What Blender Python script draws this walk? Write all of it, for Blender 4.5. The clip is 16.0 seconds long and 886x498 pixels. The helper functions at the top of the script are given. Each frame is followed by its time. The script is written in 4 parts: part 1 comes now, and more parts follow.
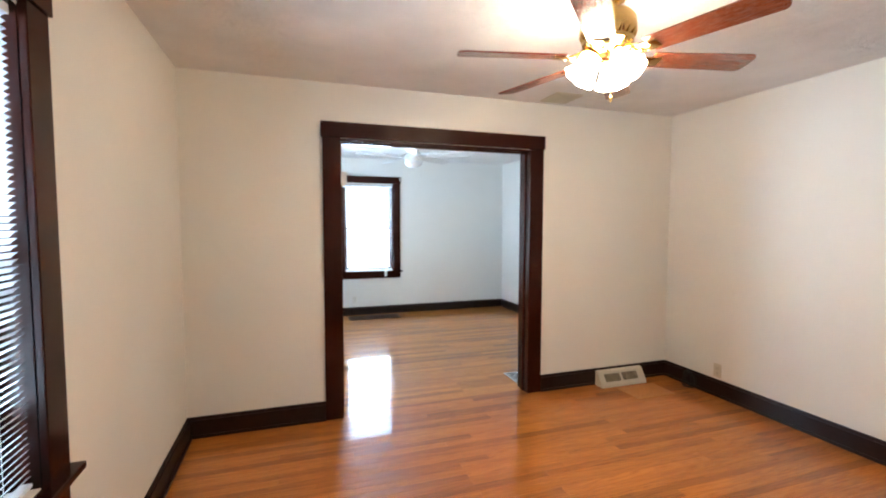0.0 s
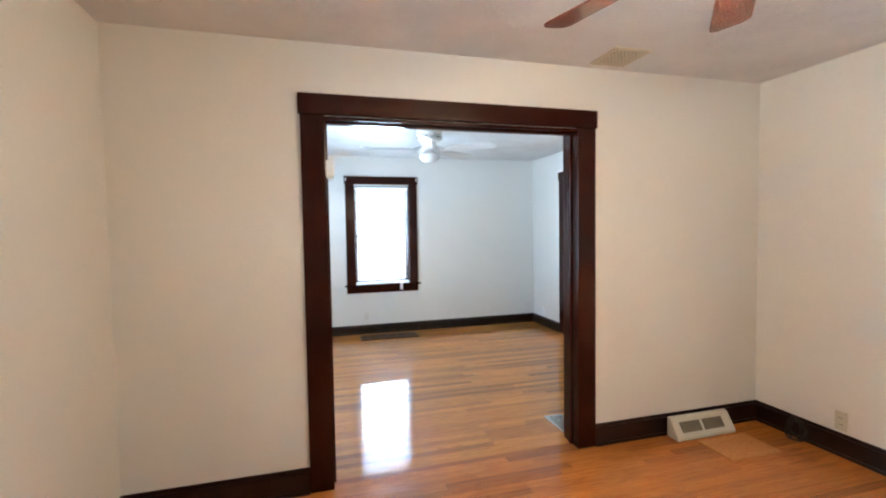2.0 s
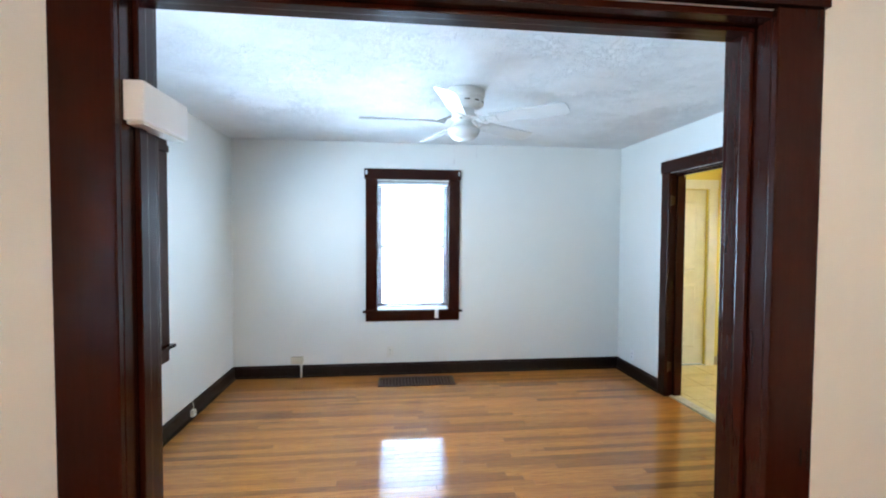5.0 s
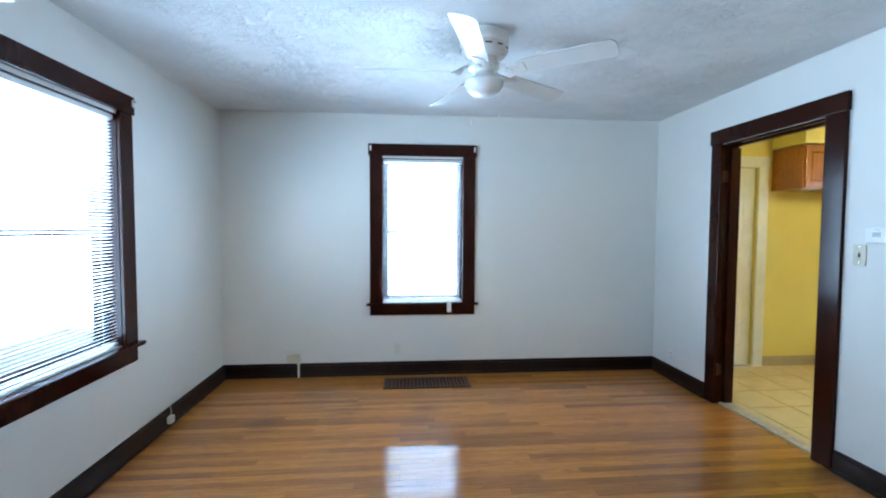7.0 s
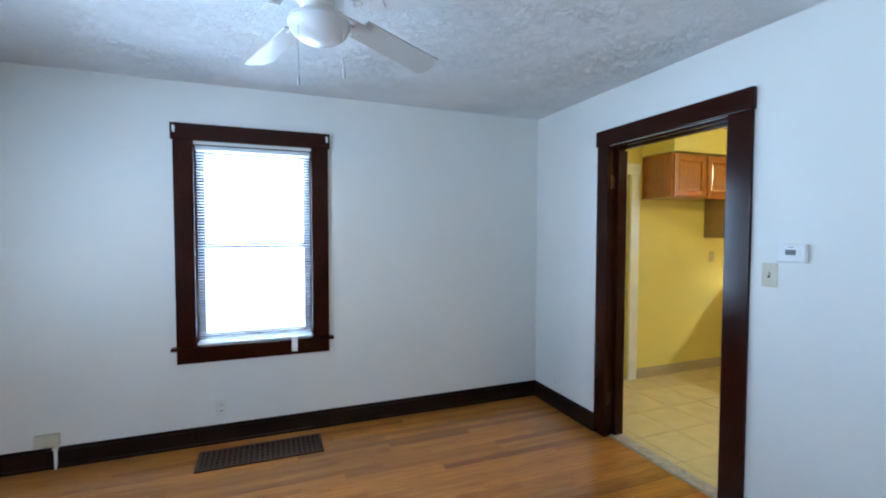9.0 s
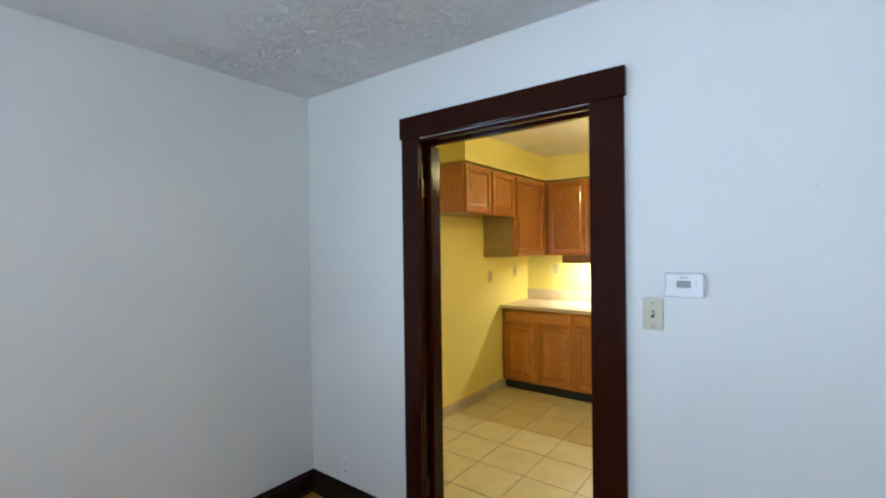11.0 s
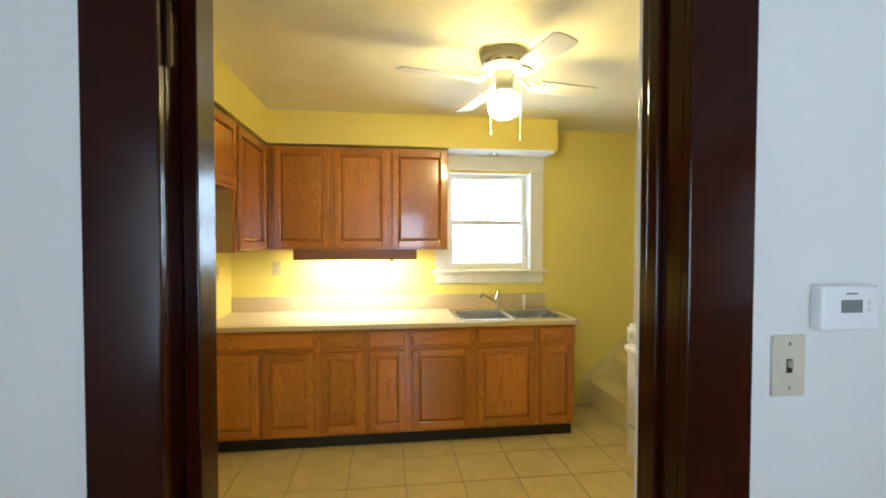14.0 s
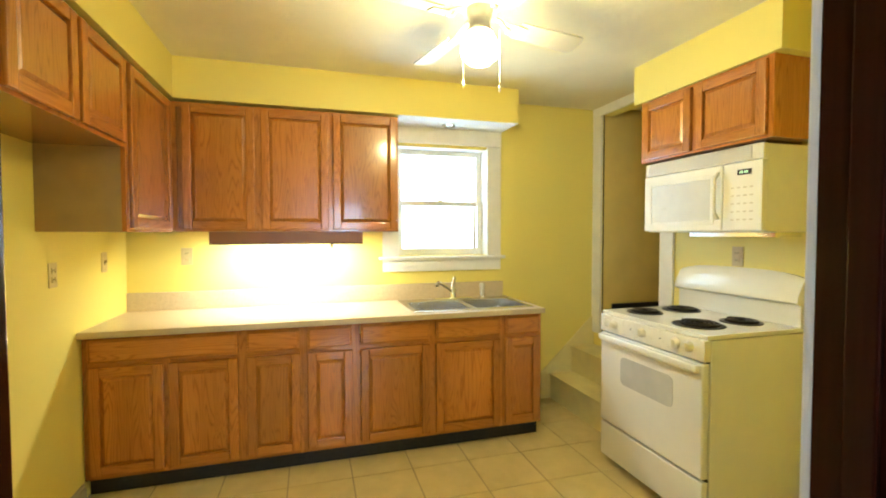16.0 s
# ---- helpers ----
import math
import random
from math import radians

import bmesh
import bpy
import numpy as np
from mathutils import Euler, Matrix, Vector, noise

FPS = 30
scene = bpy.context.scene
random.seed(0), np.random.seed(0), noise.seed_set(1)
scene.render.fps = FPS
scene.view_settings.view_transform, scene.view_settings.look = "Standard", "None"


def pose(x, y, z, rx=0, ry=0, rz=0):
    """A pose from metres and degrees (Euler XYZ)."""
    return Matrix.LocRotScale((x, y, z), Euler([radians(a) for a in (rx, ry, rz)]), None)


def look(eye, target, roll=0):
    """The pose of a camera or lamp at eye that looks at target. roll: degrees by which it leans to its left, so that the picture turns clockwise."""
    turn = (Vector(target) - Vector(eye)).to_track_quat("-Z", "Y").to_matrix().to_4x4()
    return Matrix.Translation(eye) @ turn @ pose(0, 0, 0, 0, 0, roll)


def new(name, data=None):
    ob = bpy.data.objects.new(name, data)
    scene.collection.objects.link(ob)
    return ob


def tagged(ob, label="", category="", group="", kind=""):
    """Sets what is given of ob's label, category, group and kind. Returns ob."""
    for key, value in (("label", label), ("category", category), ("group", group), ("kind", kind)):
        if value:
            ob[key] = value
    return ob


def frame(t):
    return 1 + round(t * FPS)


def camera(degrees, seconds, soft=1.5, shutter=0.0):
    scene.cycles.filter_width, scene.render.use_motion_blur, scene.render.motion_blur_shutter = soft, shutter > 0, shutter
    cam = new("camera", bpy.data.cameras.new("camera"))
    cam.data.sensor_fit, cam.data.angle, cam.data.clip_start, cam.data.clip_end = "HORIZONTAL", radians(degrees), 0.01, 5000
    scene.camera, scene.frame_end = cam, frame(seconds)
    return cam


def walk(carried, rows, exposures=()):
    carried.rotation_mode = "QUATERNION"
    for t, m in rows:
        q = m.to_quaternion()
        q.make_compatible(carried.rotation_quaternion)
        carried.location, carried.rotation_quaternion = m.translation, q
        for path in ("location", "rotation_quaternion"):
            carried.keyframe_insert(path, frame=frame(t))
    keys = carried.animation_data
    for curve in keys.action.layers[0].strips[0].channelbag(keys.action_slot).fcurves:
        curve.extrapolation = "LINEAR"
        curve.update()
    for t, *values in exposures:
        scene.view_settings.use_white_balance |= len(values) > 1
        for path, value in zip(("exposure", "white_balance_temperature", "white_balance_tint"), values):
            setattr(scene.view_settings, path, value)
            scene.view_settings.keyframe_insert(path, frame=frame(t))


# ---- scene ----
cam = camera(89.7, 16.0, soft=2.0)
PATH = [
    (0, (0.196, 0.157, 1.472), (0.833, 2.048, 1.353), 0.1),
    (0.5, (0.234, 0.274, 1.452), (0.874, 2.164, 1.315), 0.0),
    (1, (0.295, 0.46, 1.435), (0.911, 2.358, 1.312), 0.1),
    (1.5, (0.395, 0.703, 1.439), (0.973, 2.615, 1.334), -0.3),
    (2, (0.489, 0.97, 1.458), (1.023, 2.895, 1.367), -0.9),
    (2.5, (0.582, 1.255, 1.462), (1.083, 3.19, 1.382), -1.1),
    (3, (0.701, 1.507, 1.477), (1.16, 3.453, 1.418), -1.2),
    (3.5, (0.841, 1.765, 1.5), (1.255, 3.72, 1.442), -1.0),
    (4, (0.96, 2.017, 1.499), (1.319, 3.983, 1.438), -0.5),
    (4.5, (1.054, 2.239, 1.507), (1.353, 4.216, 1.452), -0.0),
    (5, (1.127, 2.458, 1.508), (1.352, 4.444, 1.442), 0.3),
    (5.2, (1.146, 2.537, 1.512), (1.356, 4.524, 1.438), 0.2),
    (7.3, (1.171, 3.058, 1.403), (1.346, 5.047, 1.301), 0.3),
    (7.5, (1.209, 3.119, 1.433), (1.399, 5.106, 1.312), 0.4),
    (8, (1.287, 3.313, 1.432), (1.6, 5.286, 1.322), 0.3),
    (8.5, (1.333, 3.571, 1.491), (1.838, 5.503, 1.383), 0.2),
    (9, (1.43, 3.808, 1.48), (2.158, 5.669, 1.401), 0.1),
    (9.2, (1.555, 3.916, 1.458), (2.335, 5.757, 1.407), -0.2),
    (11.5, (2.022, 5.121, 1.556), (3.794, 6.049, 1.531), -0.7),
    (12, (2.217, 5.369, 1.572), (4.1, 6.04, 1.534), -0.7),
    (12.5, (2.391, 5.58, 1.562), (4.351, 5.977, 1.532), -0.2),
    (13, (2.575, 5.743, 1.534), (4.569, 5.9, 1.515), 0.1),
    (13.5, (2.756, 5.877, 1.531), (4.755, 5.811, 1.496), -0.1),
    (14, (2.931, 5.981, 1.513), (4.914, 5.728, 1.462), 0.1),
    (14.5, (3.073, 6.055, 1.483), (5.033, 5.662, 1.42), 0.3),
    (15, (3.2, 6.049, 1.464), (5.141, 5.576, 1.392), 0.3),
    (15.5, (3.317, 6.069, 1.428), (5.247, 5.547, 1.36), 0.2),
    (16, (3.395, 6.075, 1.405), (5.313, 5.51, 1.337), -0.1),
]
walk(cam, [(t, look(eye, target, roll)) for t, eye, target, roll in PATH],
     [(0.0, 0.08, 6400, 11), (3.0, 0.04, 6300, 11), (5.0, 0.03, 5950, 8), (7.5, -0.50, 5650, 6), (9.0, -0.56, 5700, 10), (11.5, -0.57, 6400, 13), (14.0, -0.66, 6600, 11), (16.0, -0.34, 6550, 8)])

# ---- light ----
world = bpy.data.worlds.new("sky")
scene.world = world
world.use_nodes = True
_wn = world.node_tree
_sky = _wn.nodes.new("ShaderNodeTexSky")
_sky.sky_type = "NISHITA"
_sky.sun_disc = False
_sky.sun_elevation = radians(40)
_sky.sun_rotation = radians(150)
_wn.links.new(_sky.outputs[0], _wn.nodes["Background"].inputs[0])
_wn.nodes["Background"].inputs[1].default_value = 0.15


def area_light(name, eye, target, sx, sy, watts, colour):
    d = bpy.data.lights.new(name, "AREA")
    d.shape, d.size, d.size_y, d.energy, d.color = "RECTANGLE", sx, sy, watts, colour
    ob = new(name, d)
    ob.matrix_world = look(eye, target)
    return ob


DAY = (0.57, 0.775, 1.0)
SHADE_WARM, SHADE_BULB, SHADE_KITCHEN = 126.0, 420.0, 180.0
area_light("daylight_dining_west", (-0.574, 5.1825, 1.388), (1, 5.1825, 1.388), 1.06, 1.30, 150, DAY)
area_light("daylight_dining_north", (1.345, 7.304, 1.388), (1.345, 5, 1.388), 0.66, 1.30, 104, DAY)
area_light("daylight_living_west", (-0.78, 1.335, 1.40), (1, 1.335, 1.40), 0.72, 1.28, 52, DAY)
area_light("daylight_kitchen_east", (7.04, 5.08, 1.66), (5, 5.08, 1.66), 0.70, 0.85, 44, DAY)
area_light("counter_tube_light", (6.52, 6.21, 1.338), (6.64, 6.21, 0.90), 0.85, 0.04, 29, (0.97, 1.0, 0.92))

# ---- materials ----


def mat(name, rough=0.5, metal=0.0, coat=0.0, coat_rough=0.08):
    m = bpy.data.materials.new(name)
    m.use_nodes = True
    b = m.node_tree.nodes["Principled BSDF"]
    b.inputs["Roughness"].default_value = rough
    b.inputs["Metallic"].default_value = metal
    b.inputs["Coat Weight"].default_value = coat
    b.inputs["Coat Roughness"].default_value = coat_rough
    return m, m.node_tree, b


def node(nt, kind, **values):
    n = nt.nodes.new(kind)
    for key, value in values.items():
        n.inputs[key.replace("_", " ")].default_value = value
    return n


def coords(nt, scale=(1, 1, 1), shift=True):
    """Object coordinates, moved by the object's own random number, then scaled."""
    tc = nt.nodes.new("ShaderNodeTexCoord")
    out = tc.outputs["Object"]
    if shift:
        info = nt.nodes.new("ShaderNodeObjectInfo")
        mul = nt.nodes.new("ShaderNodeMath")
        mul.operation = "MULTIPLY"
        mul.inputs[1].default_value = 37.0
        nt.links.new(info.outputs["Random"], mul.inputs[0])
        add = nt.nodes.new("ShaderNodeVectorMath")
        add.operation = "ADD"
        nt.links.new(out, add.inputs[0])
        nt.links.new(mul.outputs[0], add.inputs[1])
        out = add.outputs[0]
    mp = nt.nodes.new("ShaderNodeMapping")
    mp.inputs["Scale"].default_value = scale
    nt.links.new(out, mp.inputs[0])
    return mp.outputs[0]


def ramp(nt, fac, stops):
    r = nt.nodes.new("ShaderNodeValToRGB")
    els = r.color_ramp.elements
    while len(els) < len(stops):
        els.new(0.5)
    for e, (p, c) in zip(els, stops):
        e.position, e.color = p, (*c, 1)
    nt.links.new(fac, r.inputs[0])
    return r.outputs[0]


def mix(nt, fac, a, b, how="MIX"):
    m = nt.nodes.new("ShaderNodeMix")
    m.data_type, m.blend_type = "RGBA", how
    if isinstance(fac, float):
        m.inputs[0].default_value = fac
    else:
        nt.links.new(fac, m.inputs[0])
    for s, v in ((6, a), (7, b)):
        if isinstance(v, tuple):
            m.inputs[s].default_value = (*v, 1)
        else:
            nt.links.new(v, m.inputs[s])
    return m.outputs[2]


def noise_of(nt, vec, scale, detail=4.0, rough=0.55, distort=0.0):
    n = node(nt, "ShaderNodeTexNoise", Scale=scale, Detail=detail, Roughness=rough, Distortion=distort)
    nt.links.new(vec, n.inputs["Vector"])
    return n.outputs[0]


def bump(nt, b, height, strength, distance):
    n = node(nt, "ShaderNodeBump", Strength=strength, Distance=distance)
    nt.links.new(height, n.inputs["Height"])
    nt.links.new(n.outputs[0], b.inputs["Normal"])


def plain(name, colour, rough=0.5, metal=0.0, vary=0.06, scale=9.0, relief=0.0, coat=0.0):
    """A surface of one colour with slight blotches, smudges in its gloss and fine relief."""
    m, nt, b = mat(name, rough, metal, coat)
    v = coords(nt)
    f = noise_of(nt, v, scale, 5)
    nt.links.new(ramp(nt, f, [(0.3, tuple(c * (1 - vary) for c in colour)), (0.7, tuple(min(1, c * (1 + vary)) for c in colour))]), b.inputs["Base Color"])
    r = ramp(nt, noise_of(nt, v, scale * 4, 3), [(0.3, (rough * 0.85,) * 3), (0.7, (min(1, rough * 1.15),) * 3)])
    nt.links.new(r, b.inputs["Roughness"])
    if relief:
        bump(nt, b, noise_of(nt, v, 240, 3), 0.3, relief)
    return m


def paint(name, colour, stain):
    """Rolled wall paint: orange-peel relief, broad faint unevenness and a few scuffs."""
    m, nt, b = mat(name, 0.52)
    v = coords(nt, shift=False)
    broad = ramp(nt, noise_of(nt, v, 0.9, 4), [(0.35, tuple(c * 0.95 for c in colour)), (0.65, colour)])
    scuff = ramp(nt, noise_of(nt, v, 5.5, 8, 0.7), [(0.66, (0, 0, 0)), (0.80, (1, 1, 1))])
    sep = nt.nodes.new("ShaderNodeMath")
    sep.operation = "MULTIPLY"
    sep.inputs[1].default_value = 0.22
    nt.links.new(scuff, sep.inputs[0])
    nt.links.new(mix(nt, sep.outputs[0], broad, stain), b.inputs["Base Color"])
    mixh = nt.nodes.new("ShaderNodeMath")
    mixh.operation = "ADD"
    nt.links.new(noise_of(nt, v, 260, 2), mixh.inputs[0])
    low = nt.nodes.new("ShaderNodeMath")
    low.operation = "MULTIPLY"
    low.inputs[1].default_value = 3.0
    nt.links.new(noise_of(nt, v, 7, 3), low.inputs[0])
    nt.links.new(low.outputs[0], mixh.inputs[1])
    bump(nt, b, mixh.outputs[0], 0.35, 0.0012)
    return m


def plaster(name, colour, relief):
    """Stippled ceiling plaster with brushed, crow's-foot relief."""
    m, nt, b = mat(name, 0.6)
    v = coords(nt, shift=False)
    # Darker blotches in the colour add to the shade of the stomped relief.
    nt.links.new(ramp(nt, noise_of(nt, v, 3, 6), [(0.3, tuple(c * 0.90 for c in colour)), (0.7, colour)]), b.inputs["Base Color"])
    big = noise_of(nt, v, 13, 7, 0.62, 1.6)
    ridge = ramp(nt, big, [(0.42, (0, 0, 0)), (0.49, (0.8, 0.8, 0.8)), (0.56, (0.25, 0.25, 0.25)), (0.66, (1, 1, 1))])
    where = ramp(nt, noise_of(nt, v, 1.7, 4, 0.6), [(0.40, (0.25, 0.25, 0.25)), (0.60, (1, 1, 1))])
    bump(nt, b, mix(nt, 1.0, ridge, where, "MULTIPLY"), 0.8, relief)
    return m


def timber(name, dark, light, grain, rough=0.3, coat=0.5, coat_rough=0.08, vary=0.35, streak=0.5, relief=0.0004, shine=0.5):
    """Varnished wood. grain: scale of the figure along x, y and z (small along the grain)."""
    m, nt, b = mat(name, rough, 0.0, coat, coat_rough)
    b.inputs["Specular IOR Level"].default_value = shine
    v = coords(nt, grain)
    rings = noise_of(nt, v, 2.2, 3, 0.5, 1.2)
    wave = nt.nodes.new("ShaderNodeMath")
    wave.operation = "PINGPONG"
    wave.inputs[1].default_value = 0.07
    nt.links.new(rings, wave.inputs[0])
    up = nt.nodes.new("ShaderNodeMath")
    up.operation = "MULTIPLY"
    up.inputs[1].default_value = 14.0
    nt.links.new(wave.outputs[0], up.inputs[0])
    fine = noise_of(nt, v, 22, 6, 0.7)
    body = ramp(nt, up.outputs[0], [(0.0, dark), (0.75, light)])
    pores = ramp(nt, fine, [(0.32, tuple(c * 0.45 for c in dark)), (0.55, light)])
    col = mix(nt, streak, body, pores)
    info = nt.nodes.new("ShaderNodeObjectInfo")
    tone = ramp(nt, info.outputs["Random"], [(0.0, (1 - vary,) * 3), (0.5, (1.0, 1.0, 1.0)), (1.0, (1 + vary * 0.6, 1 + vary * 0.6, 1 + vary * 0.6))])
    nt.links.new(mix(nt, 1.0, col, tone, "MULTIPLY"), b.inputs["Base Color"])
    nt.links.new(ramp(nt, fine, [(0.3, (rough * 1.3,) * 3), (0.7, (rough * 0.8,) * 3)]), b.inputs["Roughness"])
    bump(nt, b, fine, 0.4, relief)
    return m


def oak(name, dark, light, grain):
    """Honey oak: cathedral growth rings drawn as thin dark lines, fine pores, satin varnish."""
    m, nt, b = mat(name, 0.26, 0.0, 0.5, 0.08)
    v = coords(nt, grain)
    rings = noise_of(nt, v, 0.9, 2, 0.45, 0.5)
    wave = nt.nodes.new("ShaderNodeMath")
    wave.operation = "PINGPONG"
    wave.inputs[1].default_value = 0.022
    nt.links.new(rings, wave.inputs[0])
    up = nt.nodes.new("ShaderNodeMath")
    up.operation = "MULTIPLY"
    up.inputs[1].default_value = 45.0
    nt.links.new(wave.outputs[0], up.inputs[0])
    lines = ramp(nt, up.outputs[0], [(0.0, dark), (0.38, light), (1.0, tuple(c * 1.06 for c in light))])
    fine = noise_of(nt, v, 14, 4, 0.6)
    pores = ramp(nt, fine, [(0.34, tuple(c * 0.72 for c in light)), (0.56, light)])
    col = mix(nt, 0.35, lines, pores)
    broad = ramp(nt, noise_of(nt, v, 0.5, 2), [(0.3, (0.86, 0.86, 0.86)), (0.7, (1.08, 1.08, 1.08))])
    col = mix(nt, 1.0, col, broad, "MULTIPLY")
    info = nt.nodes.new("ShaderNodeObjectInfo")
    tone = ramp(nt, info.outputs["Random"], [(0.0, (0.86, 0.86, 0.86)), (1.0, (1.10, 1.10, 1.10))])
    nt.links.new(mix(nt, 1.0, col, tone, "MULTIPLY"), b.inputs["Base Color"])
    bump(nt, b, fine, 0.3, 0.0002)
    return m


def varnish(name, dark, light):
    """Old dark varnished trim: cloudy red-brown figure, brushed wavy gloss and a few pale nicks."""
    m, nt, b = mat(name, 0.16)
    b.inputs["Specular IOR Level"].default_value = 0.17
    v = coords(nt, (40, 40, 2.5))
    fig = noise_of(nt, v, 3.0, 6, 0.65)
    body = ramp(nt, fig, [(0.15, dark), (0.85, light)])
    w = coords(nt)
    cloud = ramp(nt, noise_of(nt, w, 4.5, 4, 0.6), [(0.25, (0.78, 0.76, 0.76)), (0.75, (1.22, 1.24, 1.22))])
    body = mix(nt, 1.0, body, cloud, "MULTIPLY")
    nick = ramp(nt, noise_of(nt, w, 60, 2, 0.5), [(0.85, (0, 0, 0)), (0.89, (0.5, 0.5, 0.5))])
    nt.links.new(mix(nt, nick, body, (0.16, 0.075, 0.045)), b.inputs["Base Color"])
    nt.links.new(ramp(nt, noise_of(nt, w, 5, 4, 0.55), [(0.30, (0.13, 0.13, 0.13)), (0.75, (0.26, 0.26, 0.26))]), b.inputs["Roughness"])
    brush = coords(nt, (9, 9, 1.2))
    bump(nt, b, noise_of(nt, brush, 2.0, 2, 0.4), 0.06, 0.002)
    return m


def glow(name, colour, strength):
    m, nt, b = mat(name, 0.3)
    b.inputs["Base Color"].default_value = (0.9, 0.88, 0.82, 1)
    b.inputs["Emission Color"].default_value = (*colour, 1)
    b.inputs["Emission Strength"].default_value = strength
    return m


def glass(name):
    m, nt, b = mat(name, 0.02)
    b.inputs["Transmission Weight"].default_value = 1.0
    b.inputs["IOR"].default_value = 1.45
    b.inputs["Base Color"].default_value = (0.96, 0.98, 0.98, 1)
    return m


M_WHITE = paint("white_wall_paint", (0.775, 0.763, 0.712), (0.58, 0.54, 0.47))
# The white above, slightly yellower, for the walls round the living room.
M_CREAM = paint("living_white_wall_paint", (0.785, 0.758, 0.685), (0.58, 0.54, 0.45))
M_YELLOW = paint("yellow_wall_paint", (0.83, 0.70, 0.185), (0.62, 0.48, 0.10))
M_CEIL = plaster("ceiling_plaster", (0.84, 0.83, 0.81), 0.0105)
M_CEIL_L = plaster("living_ceiling_plaster", (0.85, 0.83, 0.80), 0.0062)
M_CEIL_K = plaster("cream_ceiling_plaster", (0.85, 0.79, 0.56), 0.0032)
M_TRIM = varnish("dark_mahogany_varnish", (0.018, 0.0031, 0.0013), (0.029, 0.0052, 0.0020))
M_BASE = timber("dark_baseboard_wood", (0.007, 0.0018, 0.0012), (0.014, 0.0036, 0.0022), (1.5, 1.5, 14), 0.35, 0.15, 0.15, 0.2, 0.15, 0.00004, 0.3)
M_OAK = oak("honey_oak", (0.27, 0.084, 0.011), (0.47, 0.168, 0.024), (12, 12, 0.9))
M_OAK_H = oak("honey_oak_level", (0.27, 0.084, 0.011), (0.47, 0.168, 0.024), (0.9, 12, 12))
def stained(m, spots):
    """Adds old dark water stains with ragged edges round the given (x, y, radius) spots."""
    nt, b = m.node_tree, m.node_tree.nodes["Principled BSDF"]
    geo = nt.nodes.new("ShaderNodeNewGeometry")
    n = nt.nodes.new("ShaderNodeMapping")
    n.inputs["Scale"].default_value = (0.9, 13.0, 1.0)
    nt.links.new(geo.outputs["Position"], n.inputs[0])
    ragged = noise_of(nt, n.outputs[0], 2.4, 6, 0.65)
    total = None
    for x, y, r in spots:
        d = nt.nodes.new("ShaderNodeVectorMath")
        d.operation = "DISTANCE"
        d.inputs[1].default_value = (x, y, 0)
        nt.links.new(geo.outputs["Position"], d.inputs[0])
        k = nt.nodes.new("ShaderNodeMapRange")
        k.inputs["From Min"].default_value, k.inputs["From Max"].default_value = r, 0.0
        nt.links.new(d.outputs["Value"], k.inputs["Value"])
        if total is None:
            total = k.outputs[0]
        else:
            mx = nt.nodes.new("ShaderNodeMath")
            mx.operation = "MAXIMUM"
            nt.links.new(total, mx.inputs[0])
            nt.links.new(k.outputs[0], mx.inputs[1])
            total = mx.outputs[0]
    both = nt.nodes.new("ShaderNodeMath")
    both.operation = "MULTIPLY"
    nt.links.new(total, both.inputs[0])
    nt.links.new(ragged, both.inputs[1])
    mask = ramp(nt, both.outputs[0], [(0.38, (0, 0, 0)), (0.56, (0.62, 0.62, 0.62))])
    old = b.inputs["Base Color"].links[0].from_socket
    nt.links.new(mix(nt, mask, old, (0.105, 0.036, 0.011)), b.inputs["Base Color"])
    return m


M_FLOOR = timber("oak_floor_strip", (0.27, 0.078, 0.013), (0.43, 0.143, 0.026), (0.45, 12, 12), 0.30, 0.70, 0.045, 0.32, 0.22, 0.0003, 0.10)
M_FLOOR_GOLD = timber("golden_oak_floor_strip", (0.28, 0.088, 0.013), (0.46, 0.174, 0.029), (0.45, 12, 12), 0.30, 0.75, 0.045, 0.40, 0.28, 0.0003, 0.10)
stained(M_FLOOR, [(3.38, 3.00, 0.65), (3.25, 2.15, 0.70), (0.7, 3.3, 0.35)])
stained(M_FLOOR_GOLD, [(0.35, 6.75, 0.75), (0.75, 6.40, 0.80), (0.15, 6.2, 0.65), (1.35, 6.40, 0.5)])
M_WTRIM = plain("white_gloss_trim", (0.81, 0.80, 0.76), 0.32, vary=0.05)
M_SLAT = plain("white_blind_slat", (0.80, 0.81, 0.82), 0.4, vary=0.03)
M_THIN = plain("thin_white_slat", (0.80, 0.81, 0.82), 0.4, vary=0.03)
_nt = M_THIN.node_tree
_tl = node(_nt, "ShaderNodeBsdfTranslucent", Color=(0.86, 0.88, 0.90, 1))
_mx = node(_nt, "ShaderNodeMixShader", Fac=0.55)
_nt.links.new(_nt.nodes["Principled BSDF"].outputs[0], _mx.inputs[1])
_nt.links.new(_tl.outputs[0], _mx.inputs[2])
_nt.links.new(_mx.outputs[0], _nt.nodes["Material Output"].inputs[0])
M_TAN = plain("tan_laminate", (0.36, 0.25, 0.12), 0.5, vary=0.08)
M_TANWALL = plain("tan_stair_paint", (0.78, 0.60, 0.20), 0.6, vary=0.08, scale=3)
M_BEIGE = plain("beige_plastic", (0.60, 0.54, 0.40), 0.4, vary=0.05)
M_TANPLATE = plain("tan_switch_plate", (0.62, 0.50, 0.24), 0.4, vary=0.05)
M_IVORY = plain("ivory_plastic", (0.72, 0.70, 0.62), 0.35, vary=0.04)
M_WPLAST = plain("white_plastic", (0.80, 0.79, 0.77), 0.35, vary=0.03)
# Black of dark parts, also painted in as shade inside slots and gaps.
M_DARK = plain("black_parts_and_hole_shade", (0.012, 0.011, 0.010), 0.6)
